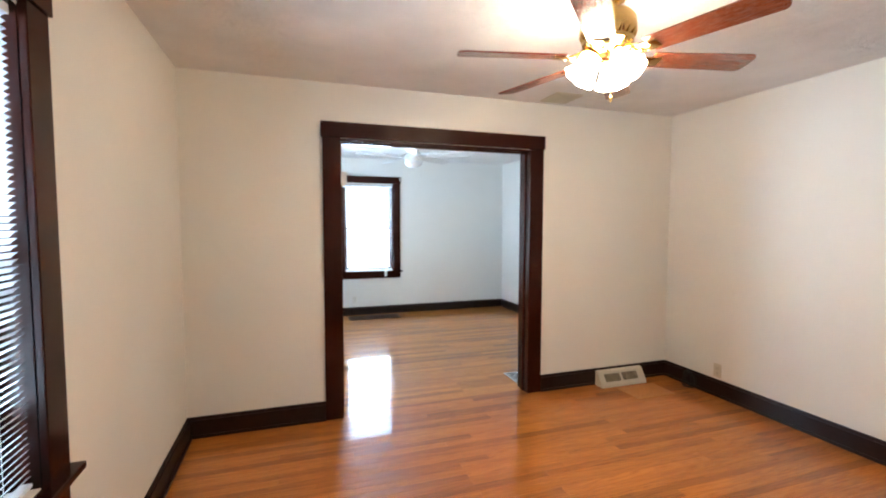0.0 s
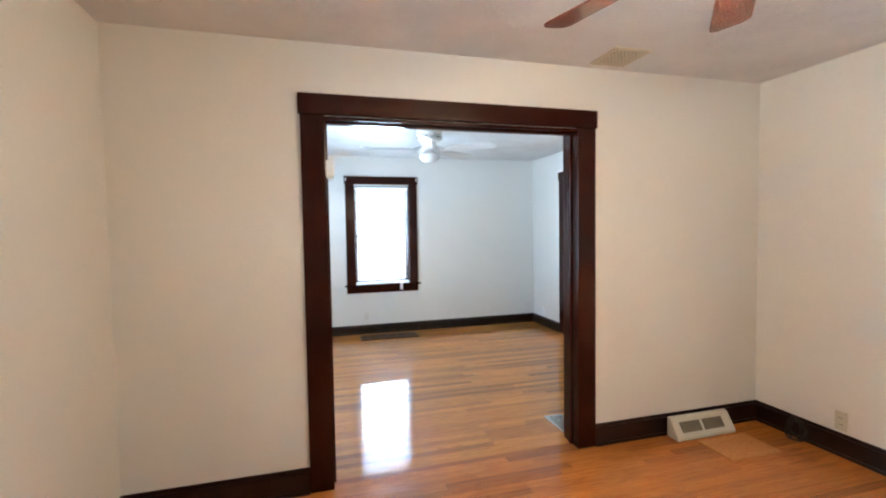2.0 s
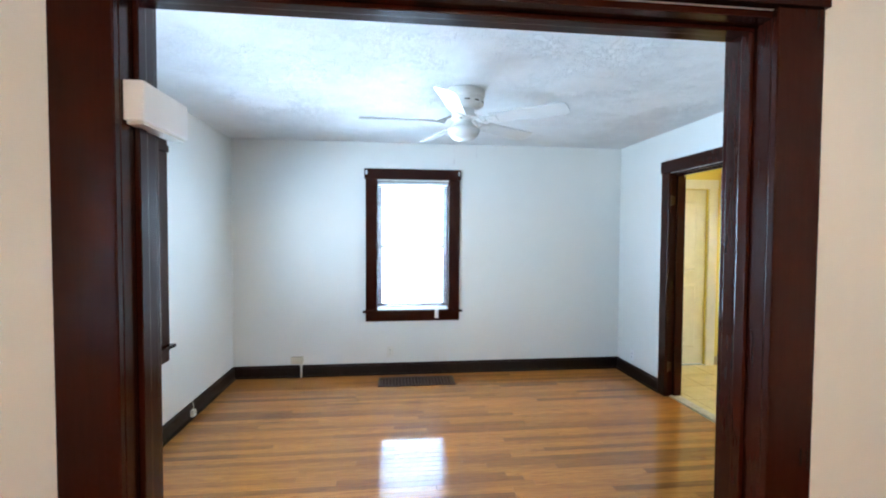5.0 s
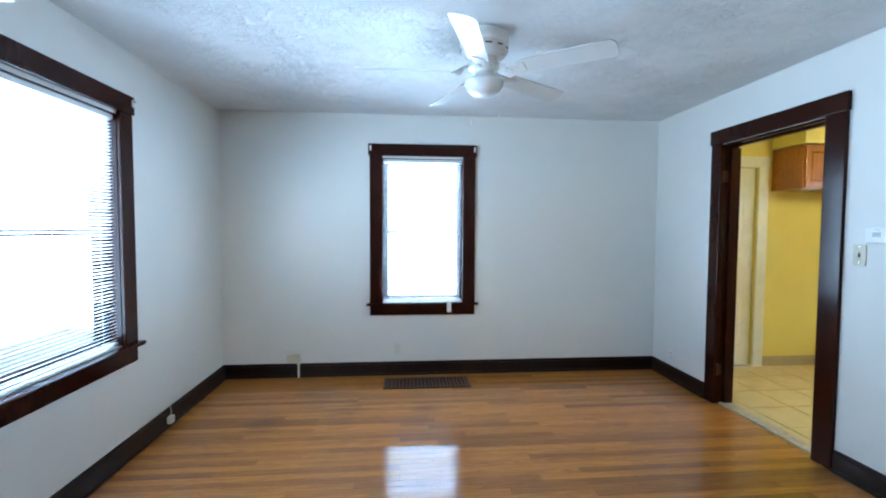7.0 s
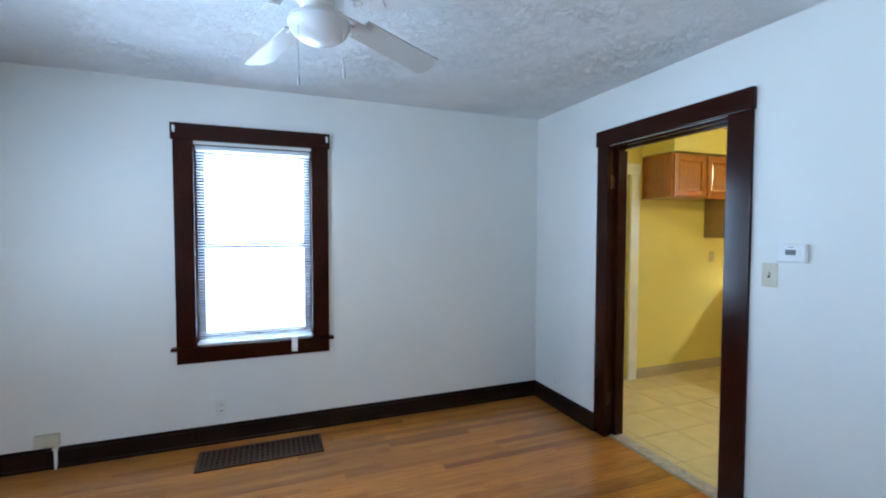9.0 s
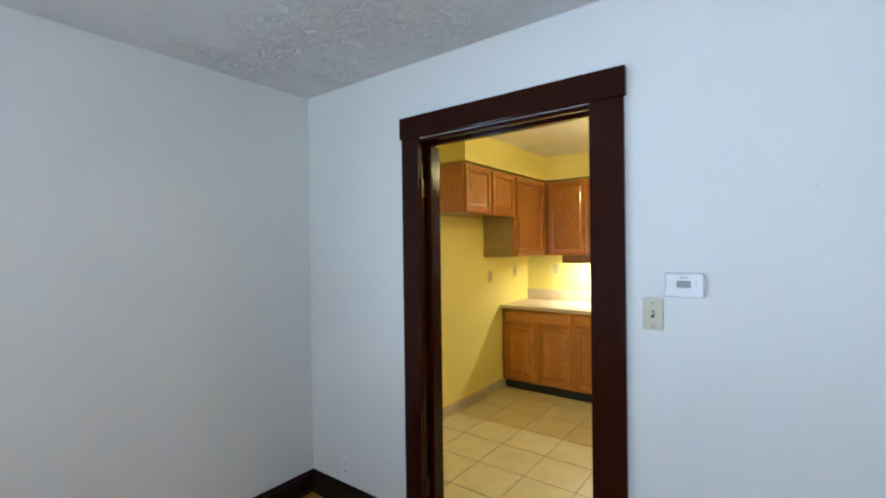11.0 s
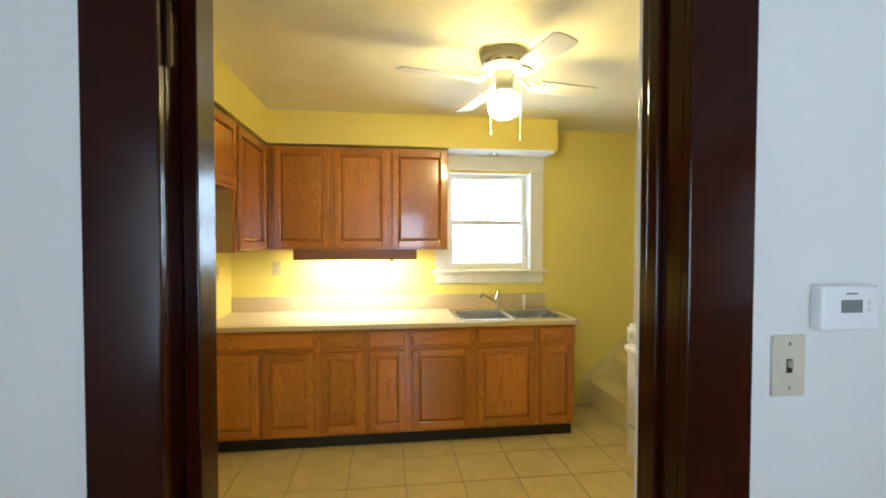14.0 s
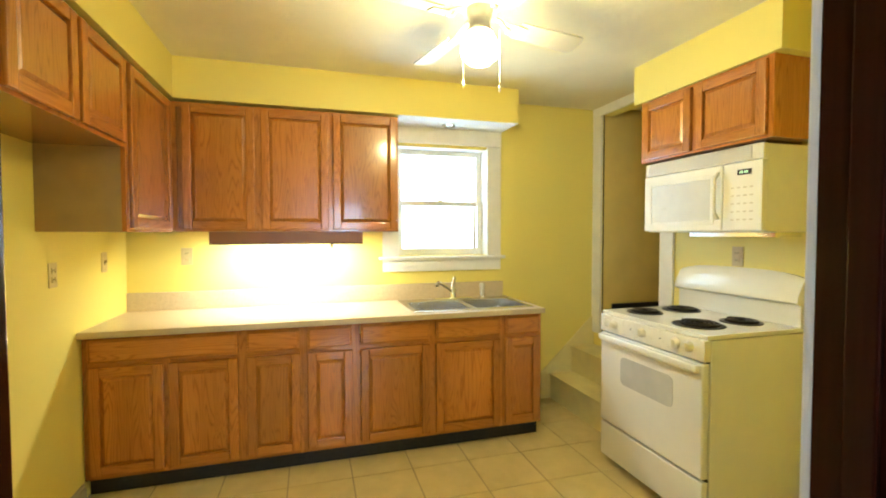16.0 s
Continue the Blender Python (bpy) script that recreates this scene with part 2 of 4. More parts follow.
M_LCD = plain("grey_display", (0.16, 0.18, 0.17), 0.25)
M_IRON = plain("old_bronze_iron", (0.045, 0.016, 0.009), 0.42, 0.0, vary=0.3)
M_ENAMEL = plain("white_enamel", (0.80, 0.78, 0.70), 0.16, vary=0.03, scale=4, coat=0.4)
M_BISQUE = plain("bisque_plastic", (0.78, 0.75, 0.64), 0.3, vary=0.03)
M_OVENGLASS = plain("oven_window_glass", (0.50, 0.50, 0.45), 0.08, coat=0.6)
M_COIL = plain("black_coil", (0.02, 0.016, 0.014), 0.5, 0.3, vary=0.3, scale=30)
M_CHROME = plain("chrome", (0.82, 0.82, 0.80), 0.10, 1.0, vary=0.03)
M_STEEL = plain("brushed_steel", (0.64, 0.63, 0.60), 0.24, 1.0, vary=0.04, scale=5)
M_BRASS = plain("polished_brass", (0.75, 0.52, 0.20), 0.16, 1.0, vary=0.08)
M_OLDBRASS = plain("dull_old_brass", (0.07, 0.035, 0.014), 0.35, 0.9, vary=0.25)
M_COUNTER = plain("beige_laminate_counter", (0.56, 0.44, 0.27), 0.30, vary=0.06, scale=45)
M_TILE = plain("cream_floor_tile", (0.67, 0.54, 0.27), 0.20, vary=0.08, scale=7, relief=0.0003)
M_GROUT = plain("tan_grout", (0.33, 0.26, 0.15), 0.85, vary=0.15, scale=40, relief=0.001)
M_VINYL = plain("tan_vinyl_base", (0.46, 0.38, 0.24), 0.5, vary=0.08)
M_BLADE1 = timber("cherry_fan_blade", (0.10, 0.022, 0.010), (0.24, 0.062, 0.026), (1.2, 14, 14), 0.25, 0.6, 0.08, 0.1)
M_BLADEW = plain("white_fan_blade", (0.66, 0.645, 0.61), 0.4, vary=0.03)
M_FANW = plain("white_fan_metal", (0.72, 0.70, 0.66), 0.3, vary=0.03)
M_DOME = plain("frosted_glass_bowl", (0.78, 0.78, 0.77), 0.25, vary=0.02)
M_PLY = timber("bare_plywood", (0.36, 0.125, 0.022), (0.50, 0.20, 0.045), (2, 9, 9), 0.45, 0.2, 0.2, 0.1)
M_STONE = plain("worn_threshold", (0.42, 0.36, 0.27), 0.6, vary=0.25, scale=25)
M_SUB = plain("subfloor", (0.10, 0.05, 0.02), 0.8, vary=0.2)
M_GLASS = glass("window_glass")
M_SHADE = glow("lit_glass_shade", (1.0, 0.82, 0.61), SHADE_WARM)
M_LAMP = glow("lit_lamp_bulb", (1.0, 0.82, 0.61), SHADE_BULB)
M_BULB = glow("lit_kitchen_globe", (1.0, 0.84, 0.40), SHADE_KITCHEN)
M_GREEN = glow("green_digits", (0.1, 0.9, 0.3), 0.8)

# ---- builders ----


def box(bm, x0, x1, y0, y1, z0, z1, bevel=0.0, seg=2):
    made = bmesh.ops.create_cube(bm, size=1.0, matrix=Matrix.LocRotScale(((x0 + x1) / 2, (y0 + y1) / 2, (z0 + z1) / 2), None, (abs(x1 - x0), abs(y1 - y0), abs(z1 - z0))))
    if bevel:
        edges = list({e for v in made["verts"] for e in v.link_edges})
        bmesh.ops.bevel(bm, geom=edges, offset=bevel, segments=seg, profile=0.6, affect="EDGES")
    return bm


def rod(bm, a, b, r, n=10, r2=None):
    a, b = Vector(a), Vector(b)
    m = Matrix.Translation((a + b) / 2) @ (b - a).to_track_quat("Z", "Y").to_matrix().to_4x4()
    bmesh.ops.create_cone(bm, cap_ends=True, segments=n, radius1=r, radius2=r if r2 is None else r2, depth=(b - a).length, matrix=m)
    return bm


def turned(bm, profile, n=24, m=None):
    """A turned shape round z from (radius, height) pairs."""
    rings = []
    for r, z in profile:
        rings.append([bm.verts.new((r * math.cos(2 * math.pi * k / n), r * math.sin(2 * math.pi * k / n), z)) for k in range(n)])
    for lo, hi in zip(rings, rings[1:]):
        for k in range(n):
            bm.faces.new((lo[k], lo[(k + 1) % n], hi[(k + 1) % n], hi[k]))
    for ring, flip in ((rings[0], True), (rings[-1], False)):
        bm.faces.new(ring[::-1] if flip else ring)
    if m is not None:
        bmesh.ops.transform(bm, matrix=m, verts=[v for ring in rings for v in ring])
    return bm


def frustum(bm, x0, x1, z0, z1, yb, yt, inset):
    """A raised panel: a flat field at yt with sloping margins down to yb, seen from -y."""
    lo = [bm.verts.new(p) for p in ((x0, yb, z0), (x1, yb, z0), (x1, yb, z1), (x0, yb, z1))]
    hi = [bm.verts.new(p) for p in ((x0 + inset, yt, z0 + inset), (x1 - inset, yt, z0 + inset), (x1 - inset, yt, z1 - inset), (x0 + inset, yt, z1 - inset))]
    bm.faces.new(hi)
    for k in range(4):
        bm.faces.new((lo[k], lo[(k + 1) % 4], hi[(k + 1) % 4], hi[k]))
    return bm


def finish(name, bm, material, smooth=False):
    bmesh.ops.recalc_face_normals(bm, faces=bm.faces)
    me = bpy.data.meshes.new(name)
    bm.to_mesh(me)
    bm.free()
    me.materials.append(material)
    if smooth:
        for p in me.polygons:
            p.use_smooth = True
        me.set_sharp_from_angle(angle=radians(40))
    return me


def part(name, bm, material, parent=None, label="", smooth=False, m=None):
    ob = new(name, finish(name, bm, material, smooth))
    if parent is not None:
        ob.parent = parent
    if m is not None:
        ob.matrix_basis = m
    if label:
        tagged(ob, label)
    return ob


def thing(name, m, label, category, group="", kind=""):
    ob = new(name)
    ob.matrix_basis = m
    return tagged(ob, label, category, group, kind)


def slab(name, material, label, category, *boxes):
    bm = bmesh.new()
    for b in boxes:
        box(bm, *b)
    return tagged(part(name, bm, material), label, category, kind="structure")


def bb(*args, **kw):
    return box(bmesh.new(), *args, **kw)


# ---- the plan ----
XW, XE1, XE2, XK0, XK1 = -0.51, 3.61, 3.68, 3.81, 6.77
YS, YA, YB, YN, YK0 = -0.75, 3.515, 3.66, 7.24, 3.70
H = 2.475
T = 0.16
HEAD = 2.065

# ---- structure ----
REVEAL = 0.016              # the rough opening is wider than the clear one by the jamb's thickness
WIN_N = (0.965, 1.725)      # dining north window, clear opening in x
WIN_W2 = (4.60, 5.765)      # dining west window, in y
WIN_W1 = (0.955, 1.715)       # living west window, in y
WIN_K = (4.715, 5.44)       # kitchen east window, in y
SILL, SILL_K = 0.70, 1.235
D1, D2 = (0.535, 2.090), (5.450, 6.322)

slab("wall_living_west", M_CREAM, "white painted plaster wall with a window", "wall",
     (XW - T, XW, YS - T, WIN_W1[0] - REVEAL, 0, H), (XW - T, XW, WIN_W1[1] + REVEAL, YA, 0, H), (XW - T, XW, WIN_W1[0] - REVEAL, WIN_W1[1] + REVEAL, 0, SILL), (XW - T, XW, WIN_W1[0] - REVEAL, WIN_W1[1] + REVEAL, HEAD, H))
slab("wall_living_south", M_CREAM, "plain white painted wall", "wall", (XW, XE1, YS - T, YS, 0, H))
slab("wall_living_east", M_CREAM, "plain white painted plaster wall", "wall", (XE1, XE1 + T, YS - T, YA, 0, H))
slab("wall_between_rooms", M_CREAM, "white painted wall with a wide cased opening", "wall",
     (XW - T, D1[0] - 0.02, YA, YB, 0, H), (D1[1] + 0.02, XE2 + 0.13, YA, YB, 0, H), (D1[0] - 0.02, D1[1] + 0.02, YA, YB, HEAD + 0.02, H))
slab("wall_dining_west", M_WHITE, "white painted plaster wall with a wide window", "wall",
     (XW - T, XW, YB, WIN_W2[0] - REVEAL, 0, H), (XW - T, XW, WIN_W2[1] + REVEAL, YN + T, 0, H), (XW - T, XW, WIN_W2[0] - REVEAL, WIN_W2[1] + REVEAL, 0, SILL), (XW - T, XW, WIN_W2[0] - REVEAL, WIN_W2[1] + REVEAL, HEAD, H))
slab("wall_dining_north", M_WHITE, "white painted plaster wall with a window", "wall",
     (XW, WIN_N[0] - REVEAL, YN, YN + T, 0, H), (WIN_N[1] + REVEAL, 3.745, YN, YN + T, 0, H), (WIN_N[0] - REVEAL, WIN_N[1] + REVEAL, YN, YN + T, 0, SILL), (WIN_N[0] - REVEAL, WIN_N[1] + REVEAL, YN, YN + T, HEAD, H))
slab("wall_dining_east", M_WHITE, "white painted plaster wall with the kitchen doorway", "wall",
     (XE2, 3.745, YB, D2[0] - 0.02, 0, H), (XE2, 3.745, D2[1] + 0.02, YN, 0, H), (XE2, 3.745, D2[0] - 0.02, D2[1] + 0.02, HEAD + 0.02, H))
slab("wall_kitchen_west", M_YELLOW, "yellow painted kitchen wall with the doorway", "wall",
     (3.745, XK0, YB, D2[0] - 0.02, 0, H), (3.745, XK0, D2[1] + 0.02, YN, 0, H), (3.745, XK0, D2[0] - 0.02, D2[1] + 0.02, HEAD + 0.02, H))
KD = (3.98, 4.75)
slab("wall_kitchen_north", M_YELLOW, "yellow painted kitchen wall", "wall",
     (3.745, KD[0], YN, YN + T, 0, H), (KD[1], XK1 + T, YN, YN + T, 0, H), (*KD, YN, YN + T, 2.04, H))
slab("wall_kitchen_east", M_YELLOW, "yellow painted kitchen wall with a window", "wall",
     (XK1, XK1 + T, YK0 - 0.1, WIN_K[0] - REVEAL, 0, H), (XK1, XK1 + T, WIN_K[1] + REVEAL, YN, 0, H), (XK1, XK1 + T, WIN_K[0] - REVEAL, WIN_K[1] + REVEAL, 0, SILL_K), (XK1, XK1 + T, WIN_K[0] - REVEAL, WIN_K[1] + REVEAL, 2.08, H))
ST = (5.98, 6.655)
slab("wall_kitchen_south", M_YELLOW, "yellow painted kitchen wall with a stair opening", "wall",
     (XK0, ST[0], YK0 - 0.1, YK0, 0, H), (ST[1], XK1, YK0 - 0.1, YK0, 0, H), (*ST, YK0 - 0.1, YK0, 2.40, H), (*ST, YK0 - 0.1, YK0, 0, 0.55))
slab("stairwell_wall", M_TANWALL, "tan painted stairwell walls", "wall",
     (6.650, 6.6548, 2.2, YK0 - 0.004, 0.551, 2.399), (6.658, 6.72, 2.2, YK0 - 0.1, 0, H), (5.90, 5.975, 2.2, YK0 - 0.1, 0, H), (5.90, 6.72, 2.1, 2.2, 0, H))
for nm, lab, b in (("ceiling_living", "white textured plaster ceiling", (XW - T, XE1 + T, YS - T, YA + 0.07, H, H + 0.1)),
                   ("ceiling_dining", "white textured plaster ceiling", (XW - T, 3.745, YA + 0.07, YN + T, H, H + 0.1)),
                   ("ceiling_kitchen", "cream textured plaster ceiling", (3.745, XK1 + T, 2.1, YN + T, H, H + 0.1))):
    slab(nm, {"ceiling_living": M_CEIL_L, "ceiling_dining": M_CEIL, "ceiling_kitchen": M_CEIL_K}[nm], lab, "ceiling", b)
ground = slab("ground", plain("winter_grass", (0.20, 0.21, 0.15), 0.9, vary=0.3, scale=0.4), "pale lawn round the house", "ground", (-60, 60, -60, 60, -0.9, -0.75))


def along(axis, at, lo, hi, side):
    """Matrix that lays local x along a wall and local -y into the room. axis: 'x' or 'y'; side: +1 if the room lies on the greater side."""
    if axis == "x":
        return pose(lo, at, 0, 0, 0, 0) if side < 0 else pose(hi, at, 0, 0, 0, 180)
    return pose(at, lo, 0, 0, 0, 90) if side > 0 else pose(at, hi, 0, 0, 0, -90)


def skirting(name, axis, at, lo, hi, side, h=0.145, material=None, shoe=True, label="dark-stained wooden baseboard along the wall"):
    n = hi - lo
    base = thing(name, along(axis, at, lo, hi, side), label, "baseboard", kind="structure")
    bm = bb(0, n, -0.020, -0.001, 0, h - 0.022, bevel=0.002)
    box(bm, 0, n, -0.013, -0.001, h - 0.024, h, bevel=0.005)
    part("board", bm, material or M_BASE, base)
    if shoe:
        part("shoe_moulding", bb(0, n, -0.036, -0.0205, 0.0, 0.020, bevel=0.006), material or M_BASE, base)
    return base


skirting("baseboard_1", "x", YA, XW, 0.405, -1, 0.142)
skirting("baseboard_2", "x", YA, 2.222, XE1, -1, 0.142)
skirting("baseboard_3", "y", XW, YS, YA, +1, 0.142)
skirting("baseboard_4", "y", XE1, YS, YA, -1, 0.142)
skirting("baseboard_5", "x", YB, XW, 0.405, +1, 0.128)
skirting("baseboard_6", "x", YB, 2.222, XE2, +1, 0.128)
skirting("baseboard_7", "y", XW, YB, YN, +1, 0.128)
skirting("baseboard_8", "x", YN, XW, XE2, -1, 0.128)
skirting("baseboard_9", "y", XE2, YB, 5.315, -1, 0.128)
skirting("baseboard_10", "y", XE2, 6.42, YN, -1, 0.128)
VL = "tan vinyl base along the kitchen wall"
skirting("baseboard_11", "x", YN, 4.865, 6.12, -1, 0.10, M_VINYL, False, VL)
skirting("baseboard_12", "x", YK0, XK0, 5.86, +1, 0.10, M_VINYL, False, VL)
skirting("baseboard_13", "y", XK0, YB, 5.315, +1, 0.10, M_VINYL, False, VL)


def casing(parent, x0, x1, top, bottom, w=0.122, material=None, head=0.125, ears=0.012, y=-0.001, thick=0.022, w2=None):
    """Side boards and a taller, thicker head board, lying on the wall's face (y = 0), room at -y."""
    mt = material or M_TRIM
    w2 = w2 or w
    for a, b in ((x0 - w, x0), (x1, x1 + w2)):
        part("side_casing", bb(a, b, y - thick, y, bottom, top + 0.02, bevel=0.004), mt, parent)
    part("head_casing", bb(x0 - w - ears, x1 + w2 + ears, y - thick - 0.007, y, top + 0.021, top + 0.021 + head - 0.014, bevel=0.004), mt, parent)


def lining(parent, x0, x1, top, depth, material=None, bottom=0.0, stop=0.35):
    """Jambs, head lining and stop beads that line an opening through a wall of that depth (y from 0 to depth)."""
    mt = material or M_TRIM
    for a, b, s in ((x0 - 0.019, x0, 1), (x1, x1 + 0.019, -1)):
        part("jamb", bb(a, b, -0.001, depth + 0.001, bottom, top, bevel=0.002), mt, parent)
        e = x0 if s > 0 else x1
        part("stop_bead", bb(min(e, e + s * 0.012), max(e, e + s * 0.012), depth * stop, depth * stop + 0.035, bottom, top - 0.012, bevel=0.003), mt, parent)
    part("head_lining", bb(x0 - 0.019, x1 + 0.019, -0.001, depth + 0.001, top, top + 0.019, bevel=0.002), mt, parent)
    part("stop_bead", bb(x0, x1, depth * stop, depth * stop + 0.035, top - 0.012, top, bevel=0.003), mt, parent)


# wide opening between the two rooms, seen from the living room
d1 = thing("door_1", pose(0, YA, 0), "wide cased opening with dark mahogany-stained trim", "doorway", kind="structure")
casing(d1, D1[0], D1[1], HEAD, 0, 0.130, None, 0.125, 0.010)
lining(d1, D1[0], D1[1], HEAD, YB - YA)
for a, b in ((D1[0] - 0.130, D1[0] - 0.004), (D1[1] + 0.004, D1[1] + 0.130)):
    part("side_casing", bb(a, b, YB - YA + 0.001, YB - YA + 0.022, 0, HEAD + 0.02, bevel=0.004), M_TRIM, d1)
part("head_casing", bb(D1[0] - 0.134, D1[1] + 0.134, YB - YA + 0.001, YB - YA + 0.029, HEAD + 0.021, HEAD + 0.132, bevel=0.004), M_TRIM, d1)
# kitchen doorway, local x runs along -y of the world, room at -y local = -x world
d2 = thing("door_2", along("y", XE2, 0, D2[1], -1), "cased kitchen doorway with dark stained trim and hinge leaf", "doorway", kind="structure")
dw = D2[1] - D2[0]
casing(d2, 0, dw, HEAD, 0, 0.110, None, 0.125, 0.008, w2=0.130)
lining(d2, 0, dw, HEAD, 0.13, stop=0.42)
part("door_stop", bb(0.0005, 0.026, 0.052, 0.1295, 0, HEAD - 0.0125, bevel=0.003), M_TRIM, d2)
for z in (1.83, 0.28):
    hg = part("hinge", bb(-0.001, 0.003, 0.012, 0.040, z - 0.042, z + 0.042, bevel=0.001), M_OLDBRASS, d2, "worn brass hinge leaf")
    part("hinge_pin", rod(bmesh.new(), (0.004, 0.003, z - 0.05), (0.004, 0.003, z + 0.05), 0.005), M_OLDBRASS, hg)
for a, b in ((-0.10, -0.012), (dw + 0.0005, dw + 0.10)):
    part("kitchen_casing", bb(a, b, 0.131, 0.145, 0, HEAD + 0.02, bevel=0.004), M_WTRIM, d2, "white painted casing on the kitchen side")
part("kitchen_head_casing", bb(-0.10, dw + 0.10, 0.131, 0.150, HEAD + 0.021, HEAD + 0.12, bevel=0.004), M_WTRIM, d2, "white painted casing on the kitchen side")
part("threshold", bb(0, dw, 0.03, 0.125, 0, 0.012, bevel=0.004), M_STONE, d2, "worn pale threshold strip")


def sash_window(name, m, width, z0, z1, depth, frame_mat, label, sill_out=0.055, trim_w=0.122, head=0.125, ears=0.012, apron=0.115, sash_mat=None):
    """Double-hung window in a wall; local x from 0 to width, wall face y = 0, outside at y = depth."""
    w = thing(name, m, label, "window", kind="structure")
    casing(w, 0, width, z1, z0 - 0.004, trim_w, frame_mat, head, ears)
    part("window_sill", bb(-trim_w - 0.03, width + trim_w + 0.03, -sill_out, depth - 0.02, z0 - 0.028, z0 - 0.004, bevel=0.006), frame_mat, w)
    part("apron", bb(-trim_w, width + trim_w, -0.020, -0.001, z0 - 0.029 - apron + 0.02, z0 - 0.029, bevel=0.004), frame_mat, w)
    for a, b in ((-0.0155, 0.002), (width - 0.002, width + 0.0155)):
        part("jamb", bb(a, b, 0.0, depth, z0 - 0.004, z1), frame_mat, w)
    part("head_lining", bb(0.002, width - 0.002, 0.0, depth, z1 - 0.006, z1), frame_mat, w)
    zm = (z0 + z1) / 2 - 0.01
    sm = sash_mat or frame_mat
    for lo, hi, y in ((z0, zm + 0.02, depth * 0.58), (zm - 0.02, z1 - 0.006, depth * 0.80)):
        s = bmesh.new()
        box(s, 0.003, 0.048, y - 0.016, y + 0.016, lo, hi, bevel=0.003)
        box(s, width - 0.048, width - 0.003, y - 0.016, y + 0.016, lo, hi, bevel=0.003)
        box(s, 0.048, width - 0.048, y - 0.015, y + 0.015, lo, lo + (0.055 if lo == z0 else 0.035), bevel=0.003)
        box(s, 0.048, width - 0.048, y - 0.015, y + 0.015, hi - 0.04, hi, bevel=0.003)
        sash = part("sash", s, sm, w)
        pane = part("pane", bb(0.044, width - 0.044, y - 0.002, y + 0.002, lo + 0.03, hi - 0.03), M_GLASS, sash)
        pane.visible_shadow = False
    part("sash_lock", bb(width / 2 - 0.025, width / 2 + 0.025, depth * 0.58 - 0.012, depth * 0.58 + 0.012, zm + 0.0205, zm + 0.036, bevel=0.003), M_BRASS, w)
    return w


def blind(name, m, width, z0, z1, tilt, label, pitch=0.0195):
    """Mini blind hung inside a window's lining; slats share one mesh."""
    b = thing(name, m, label, "blind", "window blinds")
    part("head_rail", bb(0.006, width - 0.006, 0.012, 0.042, z1 - 0.034, z1 - 0.0065, bevel=0.003), M_SLAT, b)
    part("bottom_rail", bb(0.010, width - 0.010, 0.014, 0.040, z0 + 0.012, z0 + 0.024, bevel=0.004), M_SLAT, b)
    s = bmesh.new()
    n = 4
    rows = [[s.verts.new((x, -0.0125 + 0.025 * k / n, 0.0022 * (1 - (2 * k / n - 1) ** 2))) for k in range(n + 1)] for x in (0.010, width - 0.010)]
    for k in range(n):
        s.faces.new((rows[0][k], rows[1][k], rows[1][k + 1], rows[0][k + 1]))
    bmesh.ops.solidify(s, geom=s.faces[:], thickness=0.0005)
    me = finish("slat", s, M_THIN, True)
    z = z0 + 0.036
    k = 0
    while z < z1 - 0.038:
        o = new("slat", me)
        o.parent = b
        o.matrix_basis = pose(0, 0.027, z, tilt + 2.5 * math.sin(k * 1.7), 0, 0)
        z += pitch
        k += 1
    for x in (0.12, width - 0.12):
        part("ladder_cord", rod(bmesh.new(), (x, 0.0265, z0 + 0.012), (x, 0.0265, z1 - 0.03), 0.0008, 5), M_SLAT, b)
    part("tilt_wand", rod(bmesh.new(), (0.07, 0.008, z1 - 0.05), (0.07, 0.008, z1 - 0.60), 0.0035, 6), M_WPLAST, b)
    return b


def bracket(m):
    o = thing("curtain_bracket", m, "small white metal curtain rod bracket on window casing", "bracket", "curtain brackets")
    bm = bb(-0.008, 0.008, -0.006, 0, -0.022, 0.022, bevel=0.002)
    box(bm, -0.006, 0.006, -0.028, -0.006, 0.004, 0.014, bevel=0.002)
    part("plate", bm, M_WPLAST, o)
    return o


M_HAZE = glow("bright_overcast_distance", (0.88, 0.95, 1.0), 3.0)
slab("backdrop_west", M_HAZE, "bright overcast distance beyond the windows", "backdrop", (-6.05, -6.0, -8, 14, -0.76, 9))
slab("backdrop_north", M_HAZE, "bright overcast distance beyond the window", "backdrop", (-5.9, 8, 13.0, 13.05, -0.76, 9))
DARKWIN = "double-hung window with dark stained wooden casing and sill"
mN = along("x", YN, WIN_N[0], WIN_N[1], -1)
mW2 = along("y", XW, WIN_W2[0], WIN_W2[1], +1)
mW1 = along("y", XW, WIN_W1[0], WIN_W1[1], +1)
for nm, m, (a, b), tilt in (("window_1", mN, WIN_N, -13), ("window_2", mW2, WIN_W2, -20), ("window_3", mW1, WIN_W1, -42)):
    sash_window(nm, m, b - a, SILL, HEAD, T, M_TRIM, DARKWIN)
    blind("window_blind", m, b - a, SILL, HEAD, tilt, "white aluminium mini blind lowered inside the window")
    if nm != "window_3":
        for x in (-0.112, b - a + 0.112):
            bracket(m @ pose(x, -0.030, 2.155))
sash_window("window_4", along("y", XK1, WIN_K[0], WIN_K[1], -1), WIN_K[1] - WIN_K[0], SILL_K, 2.08, T, M_WTRIM, "white painted double-hung kitchen window above the sink", 0.05, 0.12, 0.14, 0.0, 0.11, M_WTRIM)

# ---- kitchen built-ins ----


